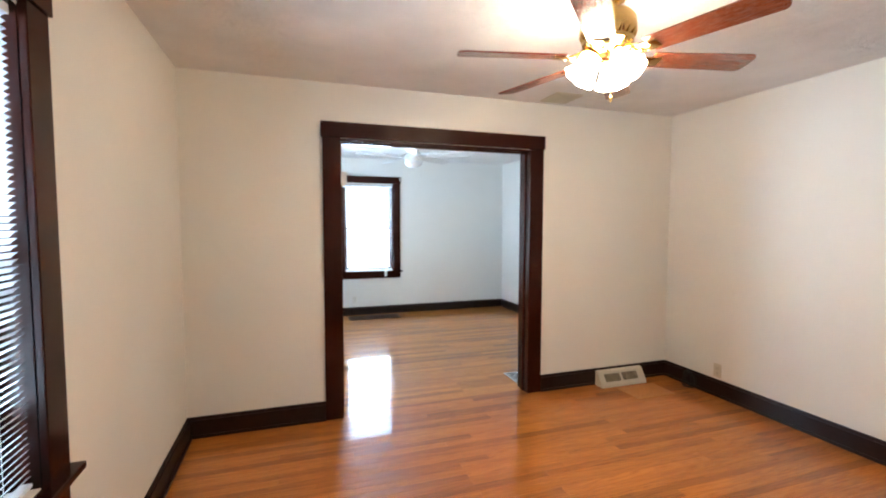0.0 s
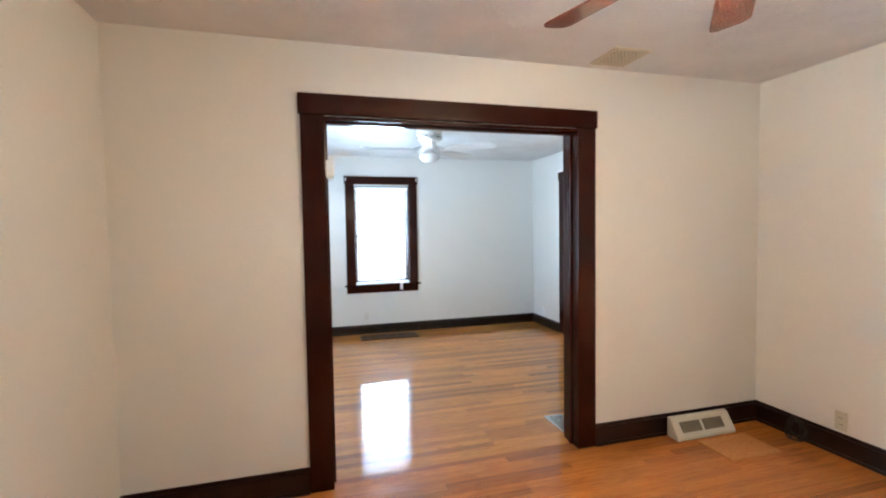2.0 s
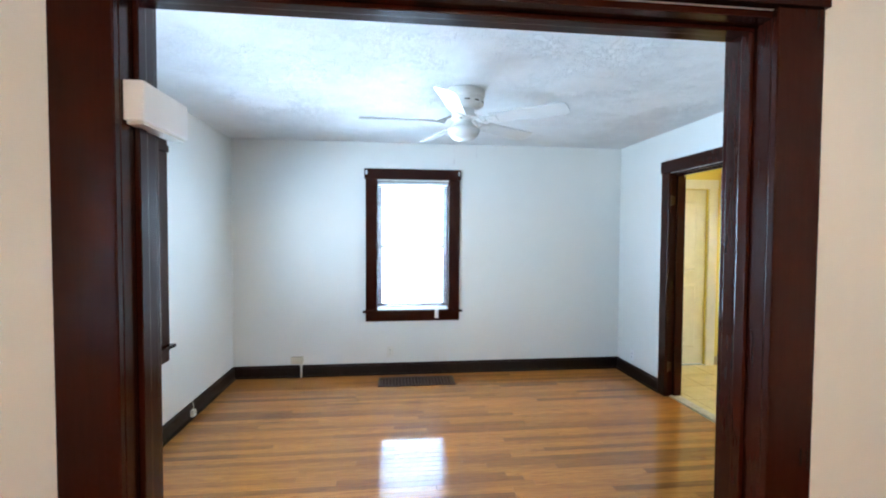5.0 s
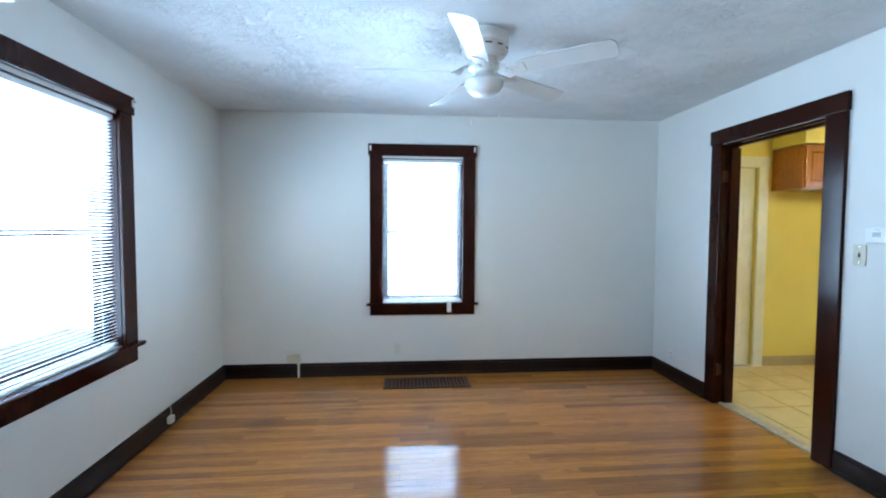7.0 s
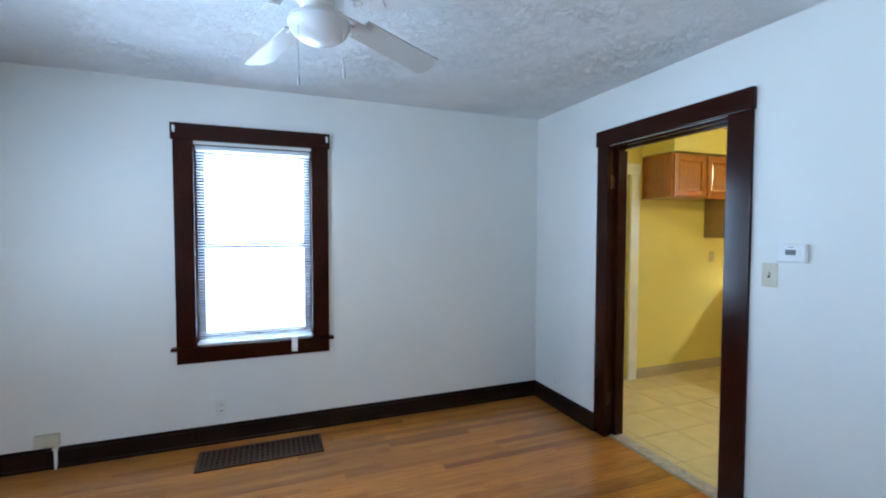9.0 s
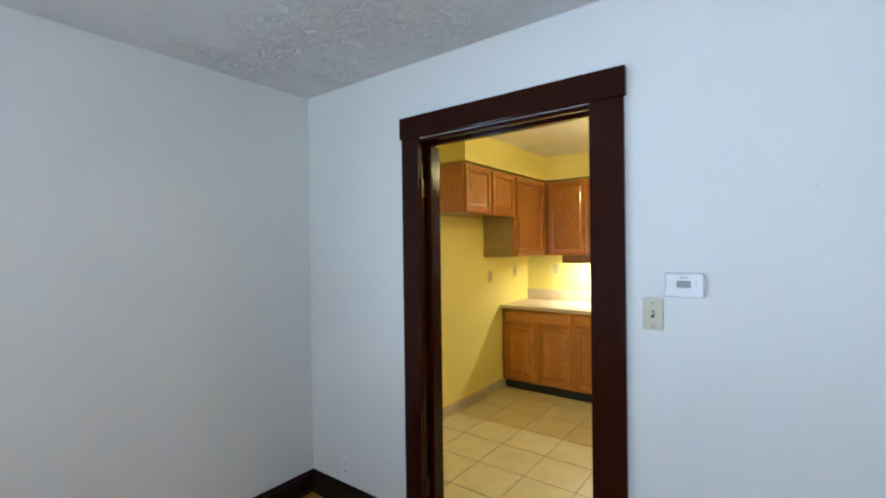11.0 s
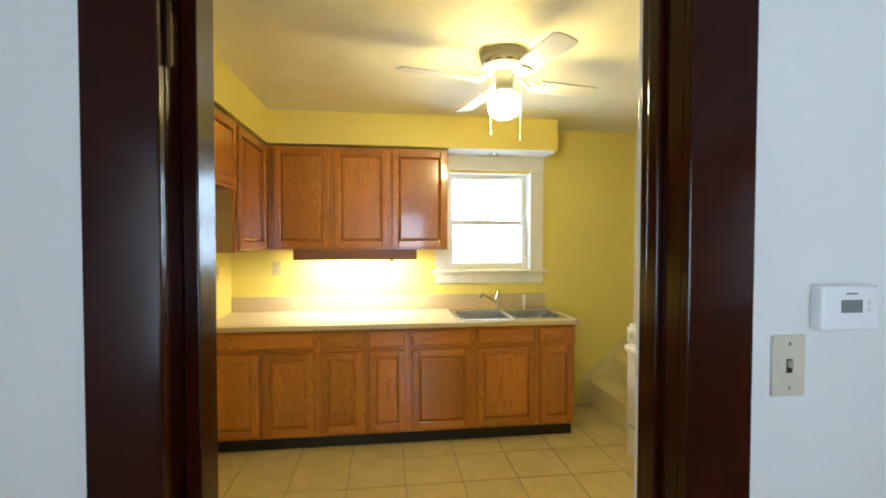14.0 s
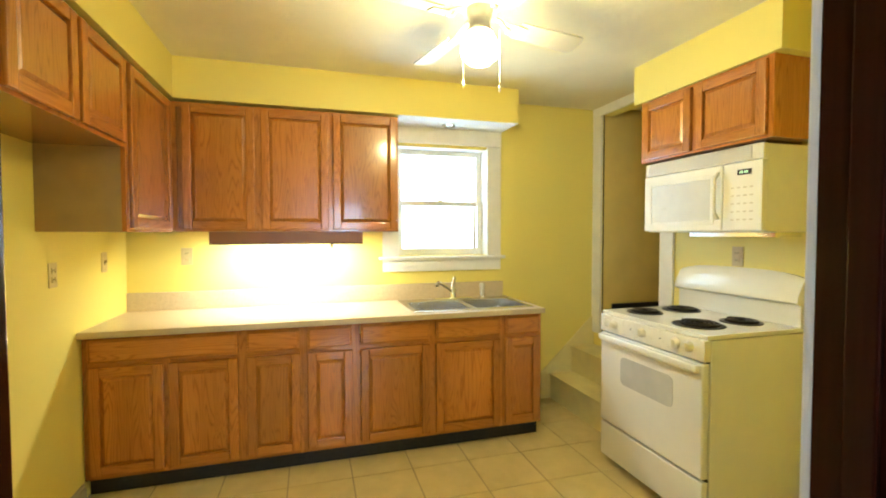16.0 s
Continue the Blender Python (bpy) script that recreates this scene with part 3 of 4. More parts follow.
def cab_door(parent, x0, x1, z0, z1, y=0.0, name="door", material=None, rail=0.050):
    """Raised-panel overlay door on a face at y, thickness 19 mm towards -y."""
    mt = material or M_OAK
    w = rail
    d = part(name, bb(x0 + 0.001, x1 - 0.001, y - 0.0055, y - 0.001, z0 + 0.001, z1 - 0.001), mt, parent)
    for a, b in ((x0, x0 + w), (x1 - w, x1)):
        part("stile", bb(a, b, y - 0.021, y - 0.001, z0, z1, bevel=0.006), mt, d)
    for a, b in ((z0 + 0.0005, z0 + w), (z1 - w, z1 - 0.0005)):
        part("rail", bb(x0 + w, x1 - w, y - 0.0205, y - 0.001, a, b, bevel=0.005), M_OAK_H, d)
    p = bmesh.new()
    frustum(p, x0 + w + 0.001, x1 - w - 0.001, z0 + w + 0.001, z1 - w - 0.001, y - 0.006, y - 0.0175, 0.020)
    part("raised_panel", p, mt, d)
    return d


def drawer_front(parent, x0, x1, z0, z1, y=0.0):
    bm = bmesh.new()
    box(bm, x0, x1, y - 0.015, y - 0.001, z0, z1, bevel=0.004)
    frustum(bm, x0 + 0.006, x1 - 0.006, z0 + 0.006, z1 - 0.006, y - 0.0145, y - 0.021, 0.009)
    return part("drawer_front", bm, M_OAK_H, parent)


def face_frame(parent, x0, x1, z0, z1, stiles, rails, y=0.0, t=0.019):
    for a, b in stiles:
        part("face_stile", bb(a, b, y, y + t, z0, z1), M_OAK, parent)
    for a, b in rails:
        for (s0, s1), (n0, n1) in zip(stiles, stiles[1:]):
            part("face_rail", bb(s1, n0, y + 0.0004, y + t, a, b), M_OAK_H, parent)


def base_cabinet(m, w, doors, drawers, label, top=0.8635, end_panel=False):
    """Base unit 0.10 to 0.858 m; local x along the front, front face at y = 0, back at y = 0.60."""
    c = thing("base_cabinet", m, label, "cabinet", "kitchen base cabinets")
    part("carcass", bb(0.0005, w - 0.0005, 0.0195, 0.60, 0.102, top), M_OAK, c)
    if end_panel:
        part("end_panel", bb(w - 0.018, w - 0.0005, 0.0195, 0.60, top + 0.0005, 0.8635), M_OAK, c)
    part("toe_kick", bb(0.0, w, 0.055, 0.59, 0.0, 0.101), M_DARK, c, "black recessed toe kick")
    mid = [(0.0, 0.022)] + [((a1 + b0) / 2 - 0.02, (a1 + b0) / 2 + 0.02) for (a0, a1), (b0, b1) in zip(doors, doors[1:])] + [(w - 0.022, w)]
    face_frame(c, 0, w, 0.102, 0.8635, mid, [(0.102, 0.135), (0.690, 0.735), (0.842, 0.8635)])
    for a, b in doors:
        cab_door(c, a, b, 0.125, 0.702)
    for a, b in drawers:
        drawer_front(c, a, b, 0.724, 0.853)
    return c


FX = 6.14
OAKB = "honey oak base cabinet with raised-panel doors under the counter"
for y1, y0, doors, drawers in ((7.235, 6.460, ((0.028, 0.375), (0.400, 0.750)), ((0.028, 0.750),)),
                               (6.460, 6.130, ((0.020, 0.312),), ((0.020, 0.312),)),
                               (6.130, 5.822, ((0.022, 0.285),), ((0.022, 0.285),)),
                               (5.822, 4.852, ((0.026, 0.462), (0.504, 0.950)), ((0.026, 0.462), (0.504, 0.950))),
                               (4.852, 4.562, ((0.018, 0.272),), ((0.018, 0.272),))):
    base_cabinet(along("y", FX, y0, y1, -1), y1 - y0, doors, drawers, OAKB, 0.66 if y1 < 6 else 0.8635, y0 < 4.6)

# continuous worktop with the sink cut out of it
SKX, SKY = (6.185, 6.600), (4.62, 5.44)
ct = thing("worktop", pose(0, 0, 0), "beige laminate worktop with low backsplash on the oak base cabinets", "countertop")
ring = []
for z in (0.866, 0.898):
    ring.append([[(6.10, 4.555, z), (6.768, 4.555, z), (6.768, 7.238, z), (6.10, 7.238, z)], [(SKX[0], SKY[0], z), (SKX[1], SKY[0], z), (SKX[1], SKY[1], z), (SKX[0], SKY[1], z)]])
bm = bmesh.new()
vs = [[[bm.verts.new(p) for p in loop] for loop in level] for level in ring]
for k in range(4):
    n = (k + 1) % 4
    for lv_ in vs:
        bm.faces.new((lv_[0][k], lv_[0][n], lv_[1][n], lv_[1][k]))
    for l_ in (0, 1):
        bm.faces.new((vs[0][l_][k], vs[0][l_][n], vs[1][l_][n], vs[1][l_][k]))
part("counter_slab", bm, M_COUNTER, ct)
part("front_edge", bb(6.094, 6.1005, 4.553, 7.238, 0.865, 0.8995, bevel=0.004), M_COUNTER, ct)
part("backsplash", bb(6.748, 6.7685, 4.575, 7.238, 0.8985, 1.02, bevel=0.004), M_COUNTER, ct)

sink = thing("kitchen_sink", pose(6.43, 5.03, 0.898), "double-bowl stainless steel sink set in the worktop", "sink")
rim = bmesh.new()
for b in ((-0.265, -0.232, -0.43, 0.43), (0.155, 0.265, -0.43, 0.43), (-0.232, 0.155, -0.43, -0.395), (-0.232, 0.155, 0.395, 0.43), (-0.232, 0.155, -0.022, 0.022)):
    box(rim, *b, 0.0005, 0.008, bevel=0.003)
part("rim", rim, M_STEEL, sink)
for s in (-1, 1):
    b = bmesh.new()
    y0, y1 = (-0.395, -0.022) if s < 0 else (0.022, 0.395)
    top = [b.verts.new((x, y, 0.004)) for x, y in ((-0.232, y0), (0.155, y0), (0.155, y1), (-0.232, y1))]
    low = [b.verts.new((x * 0.95, (y - (y0 + y1) / 2) * 0.95 + (y0 + y1) / 2, -0.165)) for x, y in ((-0.232, y0), (0.155, y0), (0.155, y1), (-0.232, y1))]
    b.faces.new(low)
    for k in range(4):
        b.faces.new((top[k], top[(k + 1) % 4], low[(k + 1) % 4], low[k]))
    bmesh.ops.bevel(b, geom=[e for e in b.edges if e.verts[0] in low or e.verts[1] in low], offset=0.03, segments=4, affect="EDGES")
    bowl = part("bowl", b, M_STEEL, sink, smooth=True)
    part("drain", turned(bmesh.new(), [(0.04, -0.1649), (0.04, -0.162), (0.03, -0.161)], 20, pose(-0.02, (y0 + y1) / 2, 0)), M_CHROME, bowl, smooth=True)

faucet = thing("kitchen_faucet", pose(6.645, 5.04, 0.9045) @ Matrix.Scale(1.3, 4), "chrome single-lever kitchen faucet on the sink", "faucet")
part("deck_plate", bb(-0.025, 0.025, -0.12, 0.12, 0, 0.010, bevel=0.006), M_CHROME, faucet)
part("body", turned(bmesh.new(), [(0.024, 0.010), (0.019, 0.03), (0.018, 0.07), (0.012, 0.085)]), M_CHROME, faucet, smooth=True)
sp = bmesh.new()
pts = [(0, 0, 0.045), (-0.05, 0.05, 0.075), (-0.10, 0.10, 0.105), (-0.125, 0.125, 0.112), (-0.135, 0.135, 0.095)]
for a, b in zip(pts, pts[1:]):
    rod(sp, a, b, 0.010, 12)
part("spout", sp, M_CHROME, faucet, smooth=True)
lv = bmesh.new()
rod(lv, (0, 0, 0.08), (0.008, -0.012, 0.128), 0.009, 12, 0.011)
part("lever", lv, M_CHROME, faucet, smooth=True)
spray = thing("sink_sprayer", pose(6.645, 4.80, 0.9045), "white side sprayer standing beside the faucet", "sprayer")
part("base", turned(bmesh.new(), [(0.022, 0), (0.020, 0.012), (0.014, 0.018)]), M_CHROME, spray, smooth=True)
part("head", turned(bmesh.new(), [(0.013, 0.018), (0.015, 0.05), (0.018, 0.085), (0.016, 0.10)]), M_IVORY, spray, smooth=True)
spray.matrix_basis = spray.matrix_basis @ Matrix.Scale(1.15, 4)


def wall_cabinet(m, w, z0, z1, depth, doors, label, side=None):
    c = thing("wall_cabinet", m, label, "cabinet", "kitchen wall cabinets")
    part("carcass", bb(0.0008, w - 0.0008, 0.0195, depth, z0, z1), side or M_OAK, c, "tan laminate sides" if side else "")
    mid = [(0.0, 0.03)] + [((a1 + b0) / 2 - 0.02, (a1 + b0) / 2 + 0.02) for (a0, a1), (b0, b1) in zip(doors, doors[1:])] + [(w - 0.03, w)]
    face_frame(c, 0, w, z0, z1, mid, [(z0, z0 + 0.035), (z1 - 0.035, z1)])
    for a, b in doors:
        cab_door(c, a, b, z0 + 0.014, z1 - 0.016)
    return c


OAKW = "honey oak wall cabinet with raised-panel doors"
UX = 6.467
wall_cabinet(along("y", UX, 5.494, 6.888, -1), 6.888 - 5.494, 1.422, 2.213, XK1 - UX - 0.002, ((0.060, 0.470), (0.508, 0.925), (0.952, 1.385)), "three-door honey oak wall cabinet beside the window")
wall_cabinet(along("x", 6.89, 4.90, 5.772, -1), 0.872, 1.802, 2.213, YN - 6.89 - 0.002, ((0.020, 0.420), (0.446, 0.852)), "short honey oak wall cabinet above the empty refrigerator space")
wall_cabinet(along("x", 6.89, 5.773, 6.466, -1), 0.693, 1.418, 2.213, YN - 6.89 - 0.002, ((0.030, 0.640),), "honey oak corner wall cabinet with a tan laminate side", M_TAN)
SX = 4.985
wall_cabinet(along("x", 4.035, 4.945, 5.80, +1), 0.855, 1.850, 2.232, 4.035 - YK0 - 0.002, ((0.030, 0.400), (0.428, 0.830)), "short honey oak wall cabinet above the microwave")

slab("soffit_north", M_YELLOW, "yellow painted soffit above the wall cabinets", "soffit", (4.90, XK1, 6.865, YN, 2.2255, H))
slab("soffit_east", M_YELLOW, "yellow painted soffit above the wall cabinets and window", "soffit", (6.44, XK1, 4.59, 6.865, 2.2255, H))
slab("soffit_south", M_YELLOW, "yellow painted soffit above the range cabinets", "soffit", (4.90, 5.85, YK0, 4.055, 2.2335, H))
slab("soffit_panel", plain("white_soffit_board", (0.72, 0.71, 0.66), 0.6), "white painted underside of the soffit over the window", "trim", (6.445, XK1 - 0.03, 4.594, 5.488, 2.2215, 2.2255))

cl = thing("undercabinet_light", pose(6.47, 6.215, 1.345), "dark brown under-cabinet fluorescent fixture, lit", "light fixture")
part("valance", bb(0.0, 0.014, -0.475, 0.475, 0.0, 0.076, bevel=0.003), plain("brown_fixture", (0.20, 0.075, 0.020), 0.4), cl)
part("lower_lip", bb(-0.004, 0.018, -0.477, 0.477, -0.006, -0.0005, bevel=0.002), M_DARK, cl)
part("housing", bb(0.0145, 0.14, -0.47, 0.47, 0.050, 0.076), M_WPLAST, cl)
part("tube", rod(bmesh.new(), (0.055, -0.43, 0.034), (0.055, 0.43, 0.034), 0.012, 12), glow("lit_tube", (1.0, 0.93, 0.70), 14.0), cl, "lit fluorescent tube", smooth=True)

dl = thing("recessed_downlight", pose(6.62, 5.08, 2.2205), "small round chrome downlight in the soffit, unlit", "light fixture")
part("trim_ring", turned(bmesh.new(), [(0.050, 0.0), (0.050, -0.006), (0.036, -0.009), (0.034, -0.001)]), M_CHROME, dl, smooth=True)
part("lamp_face", turned(bmesh.new(), [(0.033, -0.001), (0.020, -0.012), (0.004, -0.015)]), M_DOME, dl, smooth=True)

# ---- range and microwave ----
M_MWAVE = plain("microwave_case", (0.82, 0.79, 0.68), 0.50, vary=0.03)
# Dark tone that stands in for the shade inside vent slots.
M_VENTDARK = plain("vent_shadow_gap", (0.10, 0.085, 0.05), 0.7)


def rounded_plate(x0, x1, y0, y1, z0, z1, radius):
    """Upright plate with round corners, thickness along y."""
    bm = bb(x0, x1, y0, y1, z0, z1)
    edges = [e for e in bm.edges if abs((e.verts[0].co - e.verts[1].co).normalized().y) > 0.9]
    bmesh.ops.bevel(bm, geom=edges, offset=radius, segments=5, affect="EDGES", profile=0.5)
    return bm


rng = thing("electric_range", pose(SX, 0, 0), "white freestanding electric coil range against the kitchen wall", "stove")
RW, RB, RF = 0.762, 3.715, 4.345
part("body", bb(0.002, RW - 0.002, RB, RF - 0.02, 0.03, 0.911, bevel=0.003), M_ENAMEL, rng)
for x in (0.05, RW - 0.05):
    for y in (RB + 0.05, RF - 0.08):
        part("foot", rod(bmesh.new(), (x, y, 0), (x, y, 0.032), 0.015), M_DARK, rng)
part("cooktop", bb(0, RW, RB, RF + 0.005, 0.915, 0.937, bevel=0.007, seg=3), M_ENAMEL, rng)
od = part("oven_door", bb(0.006, RW - 0.006, RF - 0.018, RF + 0.022, 0.262, 0.806, bevel=0.012, seg=3), M_ENAMEL, rng)
part("oven_window", rounded_plate(0.182, 0.570, RF + 0.0215, RF + 0.0245, 0.535, 0.695, 0.032), M_OVENGLASS, od, "grey tinted oven window")
part("handle", bb(0.02, RW - 0.02, RF + 0.022, RF + 0.055, 0.762, 0.800, bevel=0.014, seg=3), M_ENAMEL, od)
# Black strips paint the shade into the gaps above and below the oven door.
for z0, z1 in ((0.8065, 0.8135), (0.2505, 0.2615)):
    part("gasket", bb(0.008, RW - 0.008, RF - 0.0195, RF - 0.006, z0, z1), M_DARK, rng, "black strip painting the shade in the gap")
part("storage_drawer", bb(0.006, RW - 0.006, RF - 0.018, RF + 0.018, 0.045, 0.250, bevel=0.010, seg=3), M_ENAMEL, rng)
cp = part("control_panel", bb(0.002, RW - 0.002, RF - 0.019, RF + 0.022, 0.814, 0.914, bevel=0.006, seg=3), M_BISQUE, rng)
for x in (0.085, 0.168, 0.400, 0.630, 0.698):
    k = part("knob", turned(bmesh.new(), [(0.026, 0), (0.024, 0.012), (0.018, 0.022), (0.010, 0.024)], 20, pose(x, RF + 0.0222, 0.870, -90, 0, 0)), M_BISQUE, cp, smooth=True)
    part("knob_grip", bb(x - 0.004, x + 0.004, RF + 0.040, RF + 0.052, 0.854, 0.886, bevel=0.002), M_BISQUE, k)
for x in (0.27, 0.49):
    part("indicator", turned(bmesh.new(), [(0.004, 0), (0.003, 0.003)], 10, pose(x, RF + 0.022, 0.868, -90, 0, 0)), M_DARK, cp)
part("backguard", bb(0.0, RW, RB, RB + 0.055, 0.9375, 1.10, bevel=0.004), M_ENAMEL, rng)
cap = bmesh.new()
rings = []
for k in range(15):
    x = -0.002 + (RW + 0.004) * k / 14
    e = (2 * k / 14 - 1) ** 2
    zt = 1.212 - 0.035 * e * e
    rings.append([cap.verts.new((x, y, z)) for y, z in ((RB - 0.004, 1.05), (RB + 0.070, 1.05), (RB + 0.088, 1.062), (RB + 0.088, 1.085), (RB + 0.070, zt - 0.055), (RB + 0.050, zt - 0.015), (RB + 0.028, zt), (RB - 0.004, zt - 0.004))])
for lo, hi in zip(rings, rings[1:]):
    for k in range(8):
        cap.faces.new((lo[k], lo[(k + 1) % 8], hi[(k + 1) % 8], hi[k]))
cap.faces.new(rings[0])
cap.faces.new(rings[-1])
part("backguard_cap", cap, M_ENAMEL, rng, smooth=True)


def burner(x, y, r):
    b = part("burner", turned(bmesh.new(), [(r + 0.018, 0.9372), (r + 0.016, 0.941), (r + 0.002, 0.938)], 32, pose(x, y, 0)), M_COIL, rng, "dark worn drip pan", smooth=True)
    c = bmesh.new()
    turns, n = 4, 26
    prev = None
    for k in range(turns * n + 1):
        rr = 0.018 + (r - 0.020) * k / (turns * n)
        a = 2 * math.pi * k / n
        p = Vector((x + rr * math.cos(a), y + rr * math.sin(a), 0.9465))
        if prev is not None:
            rod(c, prev, p, 0.0058, 6)
        prev = p
    part("coil", c, M_COIL, b, "black spiral heating coil", smooth=True)


burner(0.215, RF - 0.165, 0.105)
burner(0.600, RF - 0.165, 0.082)
burner(0.205, RF - 0.435, 0.082)
burner(0.600, RF - 0.435, 0.090)

mw = thing("microwave_oven", pose(5.0, 0, 0), "white over-the-range microwave oven below the oak cabinet", "microwave")
MW, MB, MF = 0.775, YK0 + 0.002, 4.02
part("body", bb(0, MW, MB, MF - 0.03, 1.412, 1.836, bevel=0.004), M_MWAVE, mw)
part("hanging_rail", bb(0.05, MW - 0.05, MB, MF - 0.08, 1.836, 1.8495), M_DARK, mw)
part("vent_grille", bb(0.0, MW, MF - 0.03, MF, 1.762, 1.838, bevel=0.005), M_BISQUE, mw)
part("vent_backing", bb(0.058, MW - 0.028, MF + 0.0002, MF + 0.001, 1.770, 1.830), M_VENTDARK, mw, "dark sheet painting the shade between the louvres")
for k in range(6):
    part("louvre", bb(0.06, MW - 0.03, MF + 0.001, MF + 0.005, 1.7715 + k * 0.0098, 1.7785 + k * 0.0098, bevel=0.001), M_BISQUE, mw)
md = part("door", bb(0.215, MW, MF - 0.03, MF + 0.006, 1.418, 1.758, bevel=0.006), M_MWAVE, mw)
part("window", bb(0.285, MW - 0.065, MF + 0.0055, MF + 0.008, 1.475, 1.695, bevel=0.001), plain("microwave_window", (0.58, 0.55, 0.43), 0.32), md, "pale grey mesh window")
for fx, gx, fz, gz in ((0.262, 0.284, 1.452, 1.718), (MW - 0.064, MW - 0.042, 1.452, 1.718), (0.2845, MW - 0.0645, 1.452, 1.4745), (0.2845, MW - 0.0645, 1.6955, 1.718)):
    part("window_frame", bb(fx, gx, MF + 0.0055, MF + 0.0105, fz, gz, bevel=0.003), M_MWAVE, md)
hb = bmesh.new()
for a, b in (((0.238, MF + 0.006, 1.48), (0.238, MF + 0.034, 1.51)), ((0.238, MF + 0.034, 1.51), (0.238, MF + 0.034, 1.69)), ((0.238, MF + 0.034, 1.69), (0.238, MF + 0.006, 1.72))):
    rod(hb, a, b, 0.010, 10)
part("handle", hb, M_MWAVE, md, smooth=True)
mp_ = part("control_panel", bb(0.0, 0.212, MF - 0.03, MF + 0.004, 1.418, 1.758, bevel=0.005), M_MWAVE, mw)
part("display", bb(0.055, 0.130, MF + 0.004, MF + 0.006, 1.695, 1.722), M_DARK, mp_, "black clock display")
for k in range(4):
    part("digit", bb(0.074 + k * 0.011 + (0.004 if k > 1 else 0), 0.080 + k * 0.011 + (0.004 if k > 1 else 0), MF + 0.006, MF + 0.0068, 1.703, 1.714), M_GREEN, mp_, "green clock digit")
for r in range(5):
    for c in range(4):
        part("key", bb(0.045 + c * 0.034, 0.063 + c * 0.034, MF + 0.004, MF + 0.0055, 1.47 + r * 0.040, 1.477 + r * 0.040), M_BEIGE, mp_)
part("underside", bb(0.01, 0.52, MB + 0.04, MF - 0.10, 1.386, 1.4118, bevel=0.002), M_CHROME, mw, "bright metal filter plate below")

# ---- stair landing beside the range ----
M_STEP = plain("cream_step_paint", (0.76, 0.66, 0.30), 0.40, vary=0.06)
slab("stair_step_lower", M_STEP, "cream painted lower step beside the range", "step", (5.80, 6.754, YK0, 4.13, 0, 0.195), (5.80, 6.754, YK0, 4.142, 0.1955, 0.215))
slab("stair_step_upper", M_STEP, "cream painted upper step below the stair opening", "step", (5.80, 6.754, YK0, 3.925, 0.2155, 0.415), (5.80, 6.754, YK0, 3.937, 0.4155, 0.435))
skirt = bmesh.new()
prof = ((4.22, 0.0), (4.22, 0.22), (3.702, 0.70), (3.702, 0.0))
ends = [[skirt.verts.new((x, y, z)) for y, z in prof] for x in (6.755, 6.769)]
skirt.faces.new(ends[0])
skirt.faces.new(ends[1])
for k in range(4):
    skirt.faces.new((ends[0][k], ends[0][(k + 1) % 4], ends[1][(k + 1) % 4], ends[1][k]))
tagged(part("stair_stringer", skirt, M_STEP), "cream painted sloping stringer board beside the steps", "trim", kind="structure")
so = thing("door_4", pose(0, YK0, 0), "stair opening with white painted casing above the landing", "doorway", kind="structure")
for a, b in ((5.86, ST[0]), (ST[1], XK1 - 0.002)):
    part("side_casing", bb(a, b, 0.001, 0.02, 0.546, 2.40, bevel=0.003), M_WTRIM, so)
part("head_casing", bb(5.86, XK1 - 0.002, 0.001, 0.022, 2.401, H - 0.001, bevel=0.003), M_WTRIM, so)
# Thin black strip draws the shaded line beside the casing.
part("jamb_edge", bb(ST[1] - 0.016, ST[1] - 0.0055, -0.003, 0.0, 0.546, 2.40), M_DARK, so, "black strip painting the shaded jamb edge")
slab("stair_flight", M_SUB, "dark wooden stair treads rising behind the opening", "stairs", (5.976, 6.6495, 3.35, 3.60, 0, 0.55), (5.976, 6.6495, 2.2, 3.35, 0, 0.74))
slab("stair_skirt", M_DARK, "dark skirt board along the stairwell wall", "trim", (6.632, 6.6495, 2.2, 3.60, 0.741, 0.80))

# white side door in the kitchen's north wall
kd = thing("door_3", pose(0, YN, 0), "white painted panelled side door with white casing", "door", kind="structure")
casing(kd, KD[0], KD[1], 2.02, 0, 0.105, M_WTRIM, 0.12, 0.0)
leaf = part("door_leaf", bb(KD[0] + 0.004, KD[1] - 0.004, 0.03, 0.068, 0.008, 2.036), M_WTRIM, kd)
for z0, z1 in ((0.2, 0.95), (1.1, 1.9)):
    for a, b in ((KD[0] + 0.11, 4.335), (4.395, KD[1] - 0.11)):
        p = bmesh.new()
        frustum(p, a, b, z0, z1, 0.0298, 0.018, 0.03)
        part("raised_panel", p, M_WTRIM, leaf)
part("door_knob", turned(bmesh.new(), [(0.028, 0), (0.026, 0.006), (0.010, 0.012), (0.010, 0.035), (0.026, 0.045), (0.024, 0.06), (0.008, 0.068)], 20, pose(KD[0] + 0.07, 0.03, 0.98, 90, 0, 0)), M_BRASS, leaf, smooth=True)

